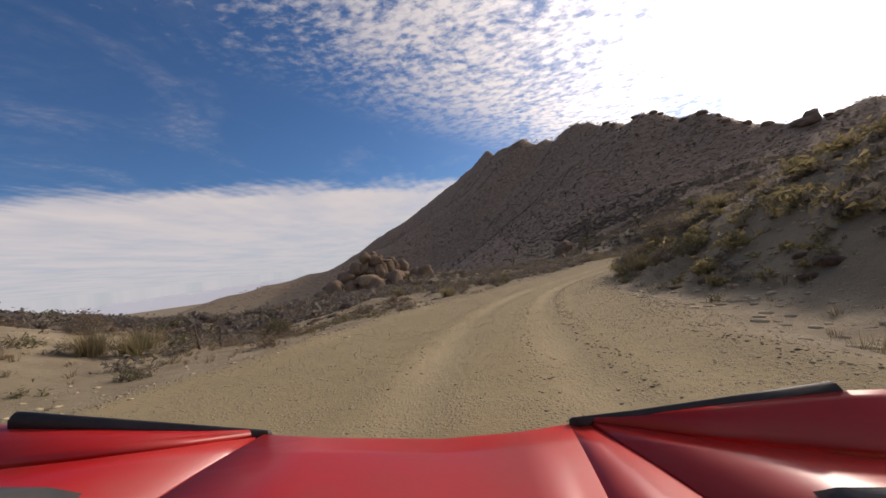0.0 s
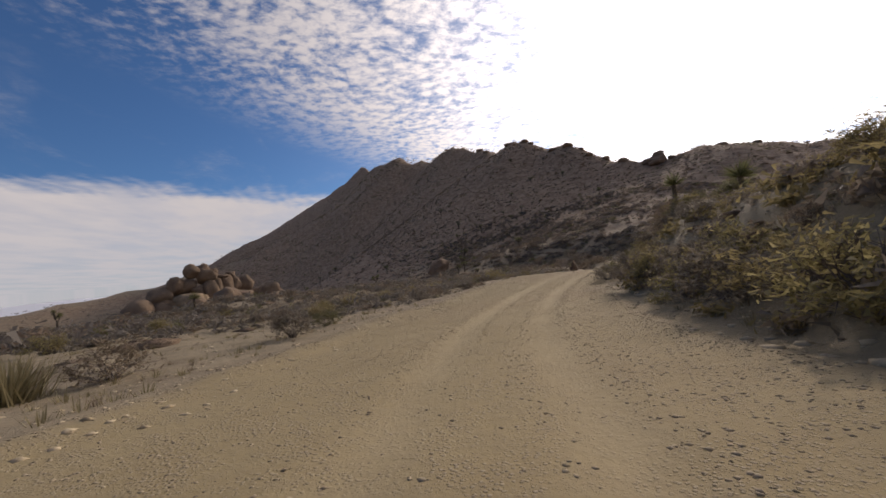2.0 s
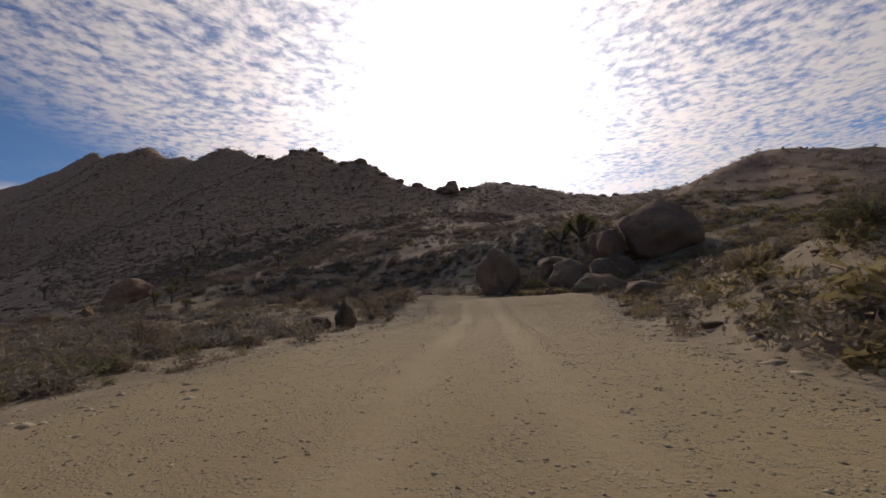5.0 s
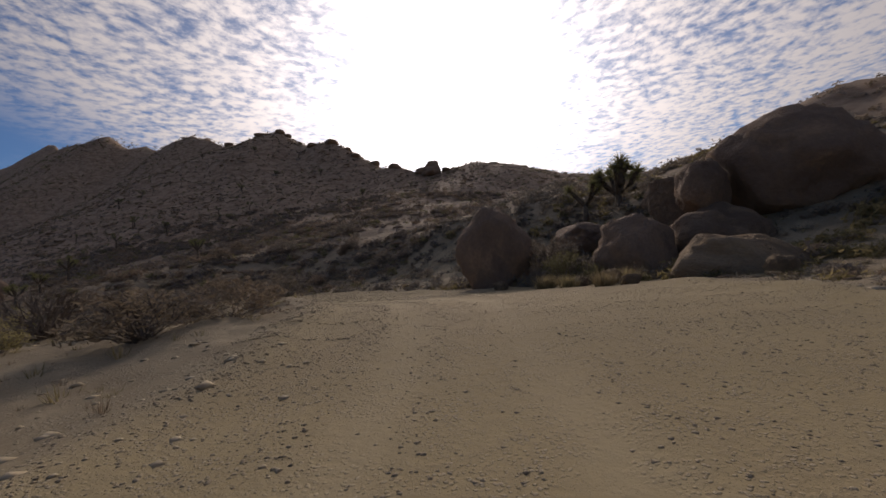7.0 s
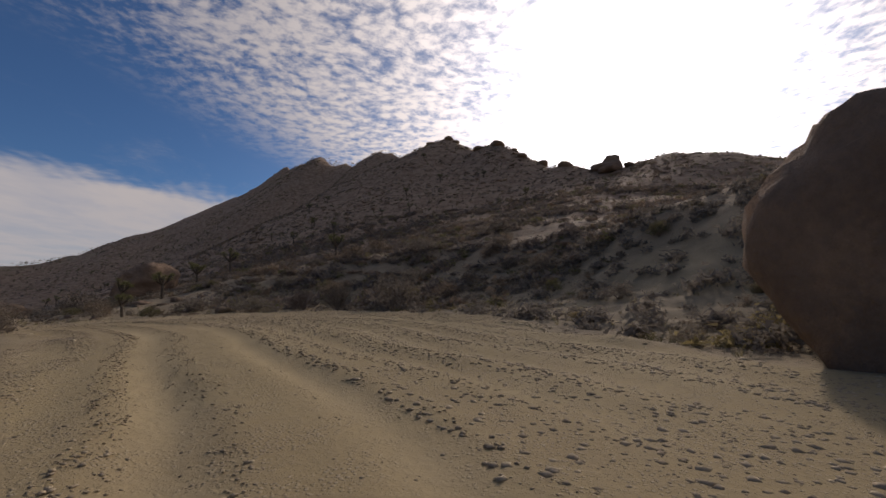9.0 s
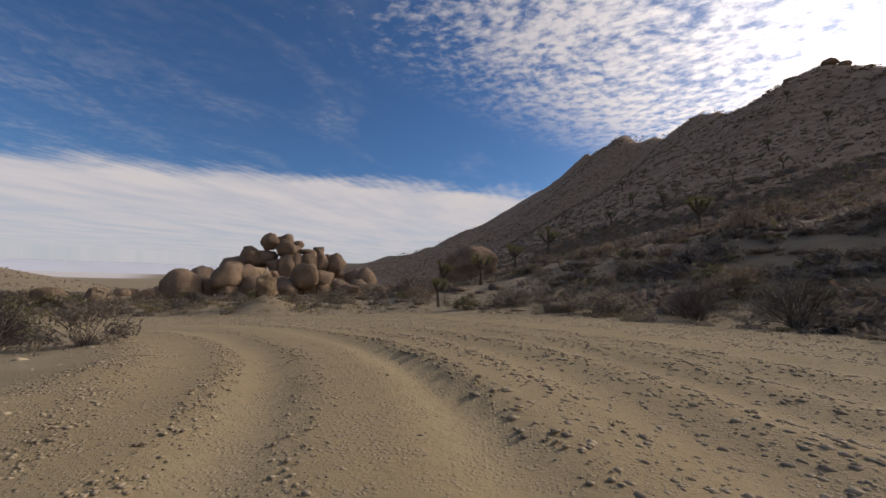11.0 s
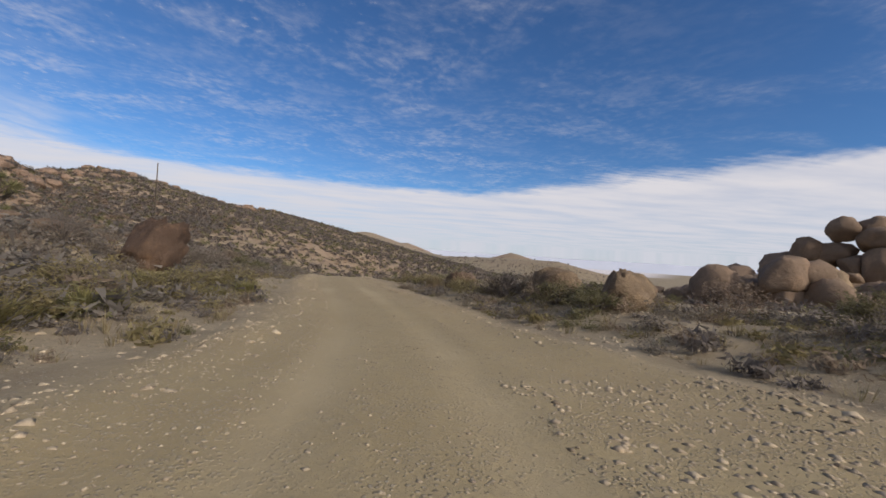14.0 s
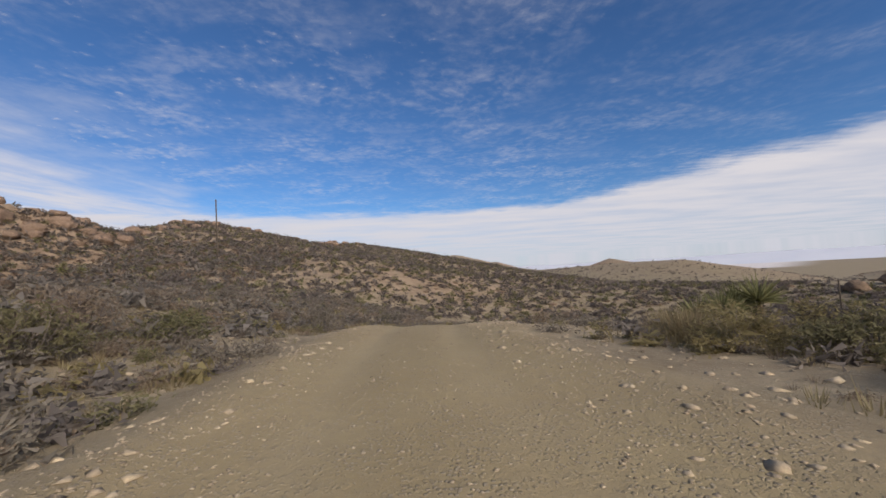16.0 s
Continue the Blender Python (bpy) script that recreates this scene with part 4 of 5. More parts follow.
# ---- plants that stand by themselves: kind, x, y, width, height ----
LEFT_PLANTS = [
    ("straw", -8.0, 10.4, 1.3, 0.8), ("straw", -8.9, 10.0, 1.0, 0.7), ("olive", -7.7, 11.6, 0.8, 0.5), ("brown", -3.7, 27.6, 2.6, 0.8), ("brown", -5.6, 26.5, 2.0, 0.7),
    ("straw", -0.1, 29.7, 1.4, 0.8), ("brown", 0.9, 30.6, 1.6, 0.8), ("straw", 4.7, 42.5, 1.2, 0.7), ("yellow", 5.2, 44.5, 1.3, 0.8), ("brown", 3.4, 41.0, 1.5, 0.7),
    ("straw", 6.9, 47.8, 1.6, 0.9), ("straw", 9.4, 49.2, 1.2, 0.7), ("yellow", 12.2, 53.6, 1.1, 0.8), ("straw", 14.2, 53.2, 1.8, 0.8), ("brown", 15.0, 54.5, 1.2, 0.7),
    ("yellow", 18.6, 52.6, 2.2, 0.9), ("yellow", 20.6, 55.0, 2.0, 0.8), ("brown", 25.4, 58.0, 1.3, 0.9), ("yellow", 22.6, 53.6, 0.9, 0.5), ("brown", 35.5, 62.5, 1.5, 1.0),
]
RIGHT_PLANTS = [
    ("grey", 10.2, 22.2, 2.2, 1.1), ("yellow", 11.4, 25.2, 2.0, 1.0), ("grey", 12.4, 21.4, 1.7, 0.8), ("yellow", 12.9, 28.4, 1.8, 1.0), ("grey", 14.2, 29.4, 1.8, 0.9),
    ("grey", 15.6, 32.6, 2.2, 1.1), ("grey", 18.9, 38.4, 1.6, 0.9), ("grey", 13.6, 29.3, 1.5, 1.0), ("brown", 19.9, 35.4, 1.2, 0.8), ("olive", 20.3, 39.6, 1.4, 0.8),
    ("grey", 18.2, 36.6, 1.0, 0.6), ("green", 17.6, 35.6, 0.6, 0.4), ("olive", 25.6, 43.6, 1.9, 1.3), ("yellow", 24.3, 41.0, 1.5, 0.9), ("grey", 22.6, 39.2, 1.2, 0.7),
    ("olive", 40.8, 49.4, 1.5, 0.9), ("straw", 35.4, 47.2, 1.3, 0.6), ("olive", 32.2, 45.4, 1.2, 0.8), ("grey", 34.6, 44.6, 1.6, 0.8), ("grey", 31.4, 44.2, 1.2, 0.8),
]
BANK_PLANTS = [
    ("straw", 8.9, 18.6, 1.4, 0.7), ("yellow", 9.6, 20.8, 1.9, 0.9), ("yellow", 10.6, 24.0, 2.1, 1.0), ("grey", 12.0, 26.8, 2.2, 1.1), ("grey", 10.9, 20.0, 2.0, 0.9),
    ("yellow", 13.4, 27.4, 1.8, 0.9), ("yellow", 15.2, 31.6, 1.7, 0.9), ("yellow", 12.4, 23.4, 1.9, 0.9), ("grey", 9.6, 16.4, 1.5, 0.8), ("yellow", 14.6, 25.6, 1.6, 0.7),
    ("brown", 7.9, 14.6, 1.2, 0.6), ("yellow", 16.8, 33.2, 1.5, 0.8), ("straw", 11.4, 16.6, 1.5, 0.7), ("grey", 17.6, 31.8, 1.6, 0.8), ("yellow", 21.6, 40.4, 1.5, 0.9),
    ("brown", 41.0, 66.6, 2.0, 0.8), ("brown", 39.6, 64.6, 2.2, 0.9), ("twigs", 40.6, 69.8, 2.2, 1.0), ("brown", 38.0, 64.2, 2.2, 0.9), ("grey", 38.6, 67.0, 2.2, 1.0),
]
BEND_PLANTS = [
    ("brown", 40.0, 73.4, 2.2, 1.1), ("brown", 38.4, 72.2, 2.2, 1.1), ("twigs", 37.2, 68.2, 2.4, 1.1), ("olive", 38.8, 69.4, 1.2, 0.7), ("yellow", 36.4, 66.0, 1.0, 0.6),
    ("grey", 56.2, 66.6, 3.0, 2.4), ("twigs", 52.2, 64.4, 1.5, 0.95), ("straw", 50.6, 63.2, 1.3, 0.6), ("straw", 49.8, 62.0, 0.9, 0.5), ("grey", 57.8, 66.0, 2.8, 2.0),
    ("straw", 47.6, 60.0, 1.0, 0.5), ("olive", 53.4, 63.8, 2.2, 1.5), ("grey", 53.6, 62.9, 1.8, 1.2), ("olive", 52.6, 62.2, 1.3, 0.8), ("straw", 51.0, 60.4, 1.3, 0.6), ("grey", 39.7, 80.2, 1.3, 0.9), ("grey", 36.4, 84.4, 1.4, 1.0), ("twigs", 35.4, 83.6, 1.5, 1.0), ("olive", 33.4, 84.9, 1.3, 0.9),
    ("twigs", 33.0, 83.4, 1.7, 1.1), ("grey", 46.1, 97.4, 2.6, 1.2), ("twigs", 49.2, 95.6, 2.6, 1.5), ("grey", 54.4, 90.8, 3.6, 2.2), ("twigs", 51.4, 94.0, 2.8, 1.7),
]
END_PLANTS = [
    ("grey", 42.0, 101.0, 2.4, 1.1), ("olive", 40.0, 99.4, 1.5, 0.7), ("grey", 33.0, 112.0, 4.2, 1.9), ("grey", 25.0, 118.0, 4.5, 1.8), ("brown", 36.0, 104.0, 2.5, 1.3),
    ("green", 13.6, 86.4, 1.1, 0.5), ("green", 20.0, 85.4, 1.7, 0.55), ("green", 24.2, 85.0, 1.7, 0.55), ("green", 15.4, 86.0, 1.0, 0.4), ("green", 15.2, 84.2, 1.8, 0.6),
    ("green", 10.2, 85.2, 1.1, 0.45), ("green", 22.2, 85.4, 1.5, 0.5), ("yellow", 10.7, 85.3, 1.4, 0.8), ("yellow", 13.4, 85.2, 1.5, 0.6), ("olive", 17.0, 97.4, 2.0, 0.7),
    ("brown", 13.2, 97.0, 2.2, 1.0), ("straw", 11.0, 96.0, 1.1, 0.6), ("straw", 8.4, 95.0, 1.1, 0.6), ("straw", 10.4, 94.6, 1.4, 0.6), ("yellow", 13.0, 95.6, 1.3, 0.6),
]
LAST_PLANTS = [
    ("straw", 11.6, 96.6, 1.1, 0.7), ("twigs", 8.8, 82.4, 1.8, 1.0), ("grey", 5.5, 82.7, 1.4, 0.8), ("grey", 1.8, 81.8, 1.4, 0.8), ("olive", -1.4, 83.2, 1.8, 0.7),
    ("yellow", 7.0, 93.8, 1.6, 0.7), ("brown", -0.9, 81.6, 1.8, 1.1), ("olive", 1.4, 82.9, 1.5, 0.9), ("yellow", 1.7, 93.2, 1.6, 0.7), ("olive", 2.6, 94.0, 1.4, 0.6),
    ("straw", 0.2, 93.4, 1.1, 0.7), ("green", 4.4, 93.6, 1.2, 0.5), ("twigs", 13.0, 80.6, 1.6, 1.1), ("grey", 6.8, 80.6, 1.6, 0.9), ("twigs", 24.0, 98.6, 1.6, 0.8),
    ("olive", 22.6, 99.6, 1.5, 0.8), ("olive", 27.0, 100.4, 1.7, 0.9), ("grey", 31.0, 102.4, 2.0, 1.0), ("olive", 18.8, 96.2, 1.5, 0.6), ("brown", 20.2, 99.0, 2.0, 0.9),
]

VERGE_PLANTS = [
    ("yellow", 26.4, 85.2, 1.7, 0.7), ("yellow", 23.6, 84.6, 2.0, 0.8), ("yellow", 21.4, 85.2, 1.5, 0.6), ("yellow", 18.8, 84.4, 2.1, 0.8), ("yellow", 16.8, 85.5, 1.7, 0.7),
    ("yellow", 14.2, 84.9, 1.8, 0.7), ("yellow", 11.6, 85.7, 1.4, 0.6), ("yellow", 28.6, 84.6, 1.6, 0.7), ("yellow", 12.4, 94.6, 1.5, 0.6), ("yellow", 10.2, 94.9, 1.6, 0.6),
    ("straw", 7.6, 93.8, 1.4, 0.7), ("yellow", 4.6, 93.9, 1.5, 0.6), ("twigs", 14.0, 95.4, 1.9, 1.0), ("grey", 13.2, 95.9, 2.0, 1.0), ("olive", 17.0, 96.0, 1.6, 0.7),
    ("yellow", -1.0, 94.6, 1.8, 0.8), ("yellow", 0.6, 95.4, 1.7, 0.9), ("grey", 2.6, 95.9, 1.6, 0.9), ("straw", -2.4, 94.4, 1.2, 0.7), ("twigs", -0.6, 96.4, 1.6, 0.9),
]


def build_plants():
    rng = random.Random(11)
    n = 0
    for kind, x, y, w, h in LEFT_PLANTS + RIGHT_PLANTS + BANK_PLANTS + BEND_PLANTS + END_PLANTS + LAST_PLANTS + VERGE_PLANTS:
        plant(kind, n, x, y, w, h, rng.uniform(0, 360))
        n += 1
    # more of them on the slopes near the road
    placed = [(x, y) for _, x, y, _, _ in LEFT_PLANTS + RIGHT_PLANTS + BANK_PLANTS + BEND_PLANTS + END_PLANTS + LAST_PLANTS + VERGE_PLANTS]
    xs = np.array([rng.uniform(-28, 70) for _ in range(2600)])
    ys = np.array([rng.uniform(-2, 122) for _ in range(2600)])
    d, side, (_, wl, wr) = along(xs, ys, ROAD_LINE, 3)
    gap = d - np.where(side > 0, wl, wr)
    count = 0
    for x, y, g in zip(xs, ys, gap):
        if g < 1.4 or count >= 280 or min((x - a) ** 2 + (y - b) ** 2 for a, b in placed[-400:]) < 1.5:
            continue
        if x < 3 and y < 40 and rng.random() < 0.75:
            continue
        if g > 26 or (g > 6 and rng.random() < 0.3):
            continue
        south = y > 60 and x < 34 and y < 90
        kind = rng.choice(("grey", "grey", "brown", "olive", "twigs", "straw", "grey") if south else ("grey", "brown", "brown", "olive", "straw", "yellow", "twigs"))
        w = rng.uniform(0.6, 1.5) * (0.55 if kind == "straw" else 1.0)
        plant(kind, rng.randrange(9), x, y, w, w * rng.uniform(0.45, 0.7), rng.uniform(0, 360))
        placed.append((x, y))
        count += 1


build_plants()


def build_yuccas():
    yucca(23.6, 38.0, ground_at(23.6, 38.0), 0.8, 1.0, 5, label="yucca on a leaning trunk on top of the bank")
    yucca(24.4, 37.4, ground_at(24.4, 37.4), 0.6, 0.25, 6, label="low yucca rosette on top of the bank")
    yucca(22.4, 33.6, ground_at(22.4, 33.6), 0.85, 1.2, 8, label="yucca on a short trunk on top of the bank")
    yucca(23.6, 34.6, ground_at(23.6, 34.6), 0.75, 0.9, 14, label="yucca on a short trunk on top of the bank")
    yucca(-3.8, 96.2, ground_at(-3.8, 96.2), 0.85, 0.7, 3, heads=2)
    yucca(-4.2, 97.5, ground_at(-4.2, 97.5), 0.9, 1.0, 4, heads=2)
    yucca(-6.0, 64.8, ground_at(-6.0, 64.8), 0.7, 1.2, 9, label="dark yucca on the crest of the scrubby hill")
    yucca(0.2, 76.7, ground_at(0.2, 76.7), 0.7, 0.5, 10, label="bushy yucca on the scrubby slope")
    joshua_tree(66.4, 65.2, 5.6, 1, 6, z=-1.0)
    joshua_tree(66.0, 67.4, 4.4, 2, 3, z=-0.9)
    for n, (x, y, w) in enumerate([(52, 100, 2.6), (58, 97, 3.0), (62, 104, 3.4), (56, 109, 3.0), (66, 96, 2.6), (49, 106, 2.4), (60, 113, 3.2), (71, 104, 3.2), (64, 88, 2.6), (58, 91, 2.2)]):
        plant("grey" if n % 3 else "brown", n, x, y, w, w * 0.5, 40.0 * n)
    joshua_tree(38.8, 111.4, 2.7, 3, 4)
    joshua_tree(44.0, 124.0, 3.4, 4, 4)
    joshua_tree(36.4, 109.0, 2.4, 5, 3)
    joshua_tree(41.0, 118.0, 2.6, 6, 4)
    joshua_tree(38.0, 101.6, 1.9, 7, 3)
    joshua_tree(-17.0, 66.0, 2.2, 8, 2)
    joshua_tree(13.0, 78.6, 2.0, 12, 3)
    rng = random.Random(21)
    for n in range(16):
        x, y = rng.uniform(50, 118), rng.uniform(90, 210)
        joshua_tree(x, y, rng.uniform(2.0, 3.4), 30 + n, rng.choice((2, 3, 4)))
    for n in range(9):
        x, y = rng.uniform(-30, 30), rng.uniform(150, 240)
        joshua_tree(x, y, rng.uniform(2.4, 3.6), 60 + n, 3)


build_yuccas()


# ---- what nobody could count ----
def scatter(name, shapes, places, mat, label, category, flat=True):
    """One mesh of many small things: each place is x, y, z, width, height, turn and the shape's number."""
    verts, faces, base = [], [], 0
    for k, (sv, sf) in enumerate(shapes):
        mine = places[places[:, 6] == k]
        if not len(mine):
            continue
        c, s = np.cos(mine[:, 5])[:, None], np.sin(mine[:, 5])[:, None]
        x = (sv[None, :, 0] * c - sv[None, :, 1] * s) * mine[:, 3:4] + mine[:, 0:1]
        y = (sv[None, :, 0] * s + sv[None, :, 1] * c) * mine[:, 3:4] + mine[:, 1:2]
        z = sv[None, :, 2] * mine[:, 4:5] + mine[:, 2:3]
        verts.append(np.stack([x, y, z], -1).reshape(-1, 3))
        faces.append((sf[None] + (np.arange(len(mine)) * len(sv))[:, None, None] + base).reshape(-1, sf.shape[1]))
        base += len(mine) * len(sv)
    verts, faces = np.concatenate(verts), np.concatenate(faces)
    mesh = bpy.data.meshes.new(name)
    mesh.vertices.add(len(verts))
    mesh.vertices.foreach_set("co", verts.astype(np.float32).ravel())
    mesh.loops.add(faces.size)
    mesh.loops.foreach_set("vertex_index", faces.astype(np.int32).ravel())
    mesh.polygons.add(len(faces))
    mesh.polygons.foreach_set("loop_start", np.arange(0, faces.size, faces.shape[1], dtype=np.int32))
    mesh.update(calc_edges=True)
    mesh.materials.append(mat)
    return tagged(new(name, mesh), label, category, kind="stuff")


def clump_shape(seed, leaves, size, thin=0.3):
    """A loose dome of small leaves and twigs, one wide and about 0.6 high."""
    rng = random.Random(seed)
    soup = Soup()
    lumps = [(on_dome(rng, 0.7), rng.uniform(0.7, 1.0)) for _ in range(7)]
    for _ in range(leaves):
        c, r = rng.choice(lumps)
        w = (c + Vector((rng.gauss(0, 0.33), rng.gauss(0, 0.33), rng.gauss(0, 0.25)))) * r
        p = Vector((w.x * 0.5, w.y * 0.5, max(w.z, 0.02) * 0.55)) * rng.uniform(0.5, 1.0)
        soup.twig(p, size * rng.uniform(0.6, 1.4), rng, thin)
    return np.array([tuple(v) for v in soup.verts]), np.array(soup.faces)


def straw_shape(seed, blades):
    """A loose tuft of thin blades, one wide and about 0.6 high."""
    rng = random.Random(seed)
    soup = Soup()
    for _ in range(blades):
        a, r, o = rng.uniform(0, 6.283), rng.uniform(0, 0.3), rng.uniform(0.05, 0.35)
        foot = Vector((math.cos(a) * r, math.sin(a) * r, -0.03))
        soup.blade(foot, foot + Vector((math.cos(a) * o, math.sin(a) * o, rng.uniform(0.3, 0.65))), 0.018, Vector((-math.sin(a), math.cos(a), 0)), 1)
    return np.array([tuple(v) for v in soup.verts]), np.array(soup.faces)


def pebble_shape(seed):
    rng = random.Random(seed)
    bm = bmesh.new()
    bmesh.ops.create_icosphere(bm, subdivisions=1, radius=0.5)
    for v in bm.verts:
        v.co = v.co * rng.uniform(0.72, 1.1)
    sv = np.array([tuple(v.co) for v in bm.verts])
    sf = np.array([[v.index for v in f.verts] for f in bm.faces])
    bm.free()
    return sv, sf


def grit_shape(seed):
    """A small broken stone with eight faces."""
    rng = random.Random(70 + seed)
    way = ((1, 0, 0), (-1, 0, 0), (0, 1, 0), (0, -1, 0), (0, 0, 1), (0, 0, -1))
    sv = np.array([[0.5 * c * rng.uniform(0.7, 1.15) + rng.uniform(-0.1, 0.1) for c in w] for w in way])
    sf = np.array([[0, 2, 4], [2, 1, 4], [1, 3, 4], [3, 0, 4], [2, 0, 5], [1, 2, 5], [3, 1, 5], [0, 3, 5]])
    return sv, sf


def build_stuff():
    rng = np.random.default_rng(4)
    clumps = [clump_shape(s, 40, 0.115, 0.4) for s in range(5)]
    fine = [clump_shape(10 + s, 210, 0.066, 0.30) for s in range(5)]
    middle = [clump_shape(60 + s, 70, 0.11, 0.42) for s in range(5)]
    tufts = [straw_shape(30 + s, 24) for s in range(4)]

    def brush(name, count, spread, low, high, shapes, mat, label, keep):
        x, y = spread(count)
        h, worn = land(x, y)
        ok = keep(x, y, h) & (worn < 0.02)
        x, y, h = x[ok], y[ok], h[ok]
        w = low + (high - low) * rng.random(len(x)) ** 1.6
        rows = np.stack([x, y, h - 0.06 * w, w, w * (0.55 + 0.4 * rng.random(len(x))), rng.random(len(x)) * 6.28, rng.integers(0, len(shapes), len(x))], -1)
        scatter(name, shapes, rows, mat, label, "brush")

    def box(x0, x1, y0, y1):
        return lambda n: (rng.uniform(x0, x1, n), rng.uniform(y0, y1, n))

    def off_road(x, y, h, gap=1.2, most=1e9):
        d, side, (_, wl, wr) = along(x, y, ROAD_LINE, 3)
        g = d - np.where(side > 0, wl, wr)
        return (g > gap) & (g < most)

    def inner(x, y, h):
        side = along(x, y, ROAD_LINE, 3)[1]
        return off_road(x, y, h, 0.9, 30) & (side < 0) & (value_noise(x / 2.5, y / 2.5, 95) > -0.22)

    patch = lambda x, y: value_noise(x / 9, y / 9, 91) + 0.5 * value_noise(x / 3, y / 3, 92)
    beyond = lambda x, y, h: off_road(x, y, h, 9, 34) & (patch(x, y) > np.where((x < 4) & (y < 42), 0.14, 0.02))
    near = lambda x, y, h: off_road(x, y, h, 0.7, 9.5) & (patch(x, y) > np.where((x < 4) & (y < 42), 0.14, -0.05))
    margin = lambda x, y, h: off_road(x, y, h, 0.3, 12)
    whole = box(-40, 78, -5, 125)
    brush("low_brush", 5600, whole, 0.4, 1.3, fine, GREY_LEAF, "low grey desert brush covering the slopes", near)
    brush("dry_brush", 4600, whole, 0.3, 1.2, fine, BROWN_LEAF, "low dry brown brush covering the slopes", near)
    brush("green_brush", 3000, whole, 0.3, 1.0, fine, OLIVE_LEAF, "low olive green brush on the slopes", near)
    brush("slope_brush", 7000, whole, 0.5, 1.5, middle, GREY_LEAF, "grey desert brush higher on the slopes", beyond)
    brush("slope_scrub", 6000, whole, 0.4, 1.4, middle, BROWN_LEAF, "dry brown brush higher on the slopes", beyond)
    brush("slope_greens", 2500, whole, 0.4, 1.2, middle, OLIVE_LEAF, "olive green brush higher on the slopes", beyond)
    brush("straw_grass", 9000, box(-24, 60, -3, 110), 0.22, 0.6, tufts, STRAW, "thin dry grass along the margins of the track", margin)
    brush("litter", 10000, box(-20, 60, -3, 110), 0.10, 0.34, tufts, BROWN_LEAF, "small dry plant litter on the sandy margins", margin)
    verge = lambda x, y, h: off_road(x, y, h, 0.5, 8) & (value_noise(x / 2.2, y / 2.2, 96) > -0.12)
    brush("hillside_brush", 760, box(-44, 32, 48, 86), 0.7, 1.9, fine, GREY_LEAF, "rounded grey brush on the slope above the track", lambda x, y, h: off_road(x, y, h, 2.0))
    brush("hillside_scrub", 460, box(-44, 32, 48, 86), 0.6, 1.5, fine, BROWN_LEAF, "dry brown brush on the slope above the track", lambda x, y, h: off_road(x, y, h, 2.0))
    brush("hillside_sage", 1700, box(-44, 32, 40, 86), 0.6, 1.7, middle, SAGE_LEAF, "dull grey rounded brush on the slope above the track", lambda x, y, h: off_road(x, y, h, 2.0))
    foot = lambda x, y, h: off_road(x, y, h, 3.5, 70) & (value_noise(x / 5, y / 5, 98) > -0.2)
    brush("foothill_brush", 2600, box(42, 112, 84, 175), 0.7, 2.4, middle, SAGE_LEAF, "rounded grey brush at the foot of the mountain", foot)
    brush("foothill_scrub", 1900, box(42, 112, 84, 175), 0.6, 2.0, middle, BROWN_LEAF, "rounded brown brush at the foot of the mountain", foot)
    brush("foothill_greens", 900, box(42, 112, 84, 175), 0.6, 1.8, middle, OLIVE_LEAF, "olive brush at the foot of the mountain", foot)
    brush("hillside_greens", 240, box(-44, 32, 48, 86), 0.6, 1.5, fine, OLIVE_LEAF, "olive brush on the slope above the track", lambda x, y, h: off_road(x, y, h, 2.0))
    brush("verge_brush", 700, box(-24, 36, 74, 101), 0.3, 0.9, fine, GREY_LEAF, "low grey brush close to the edge of the track", verge)
    brush("verge_scrub", 600, box(-24, 36, 74, 101), 0.25, 0.8, fine, BROWN_LEAF, "low brown brush close to the edge of the track", verge)
    brush("verge_sage", 1500, box(-24, 36, 74, 101), 0.3, 0.95, middle, SAGE_LEAF, "dull grey brush close to the edge of the track", verge)
    brush("verge_greens", 900, box(-24, 36, 74, 101), 0.3, 0.9, middle, YELLOW_LEAF, "yellow-green brush close to the edge of the track", verge)
    brush("bend_brush", 900, box(46, 84, 64, 94), 0.6, 1.7, middle, SAGE_LEAF, "dull grey brush on the slope outside the bend", lambda x, y, h: off_road(x, y, h, 1.0))
    brush("verge_grass", 5000, box(-24, 36, 74, 101), 0.25, 0.7, tufts, STRAW, "dry grass close to the edge of the track", verge)
    brush("bank_brush", 7000, box(6, 85, -5, 72), 0.5, 1.3, middle, YELLOW_LEAF, "yellow-green brush on the cut bank and the slope above it", inner)
    brush("bank_scrub", 6000, box(6, 85, -5, 72), 0.5, 1.3, middle, GREY_LEAF, "dry grey brush on the cut bank", inner)
    brush("bank_grass", 4200, box(6, 85, -5, 72), 0.3, 0.8, tufts, STRAW, "dry grass on the cut bank", inner)
    away = lambda x, y, h: off_road(x, y, h, 14) & ((x < -38) | (x > 76) | (y > 120) | (patch(x, y) > 0.3))
    hill = [clump_shape(80 + s, 30, 0.15, 0.5) for s in range(5)]
    sparse = [clump_shape(50 + s, 20, 0.15, 0.45) for s in range(5)]
    upper = lambda x, y, h: off_road(x, y, h, 28) & (h > -9)
    brush("hill_brush", 13000, box(30, 230, 20, 330), 0.6, 1.7, sparse, BROWN_LEAF, "dry brown brush over the mountain's slope", upper)
    brush("hill_scrub", 10000, box(30, 230, 20, 330), 0.6, 1.6, sparse, SAGE_LEAF, "grey scrub over the mountain's slope", upper)
    brush("hill_greens", 6000, box(30, 230, 60, 330), 0.6, 1.5, sparse, OLIVE_LEAF, "olive scrub over the mountain's slope", upper)
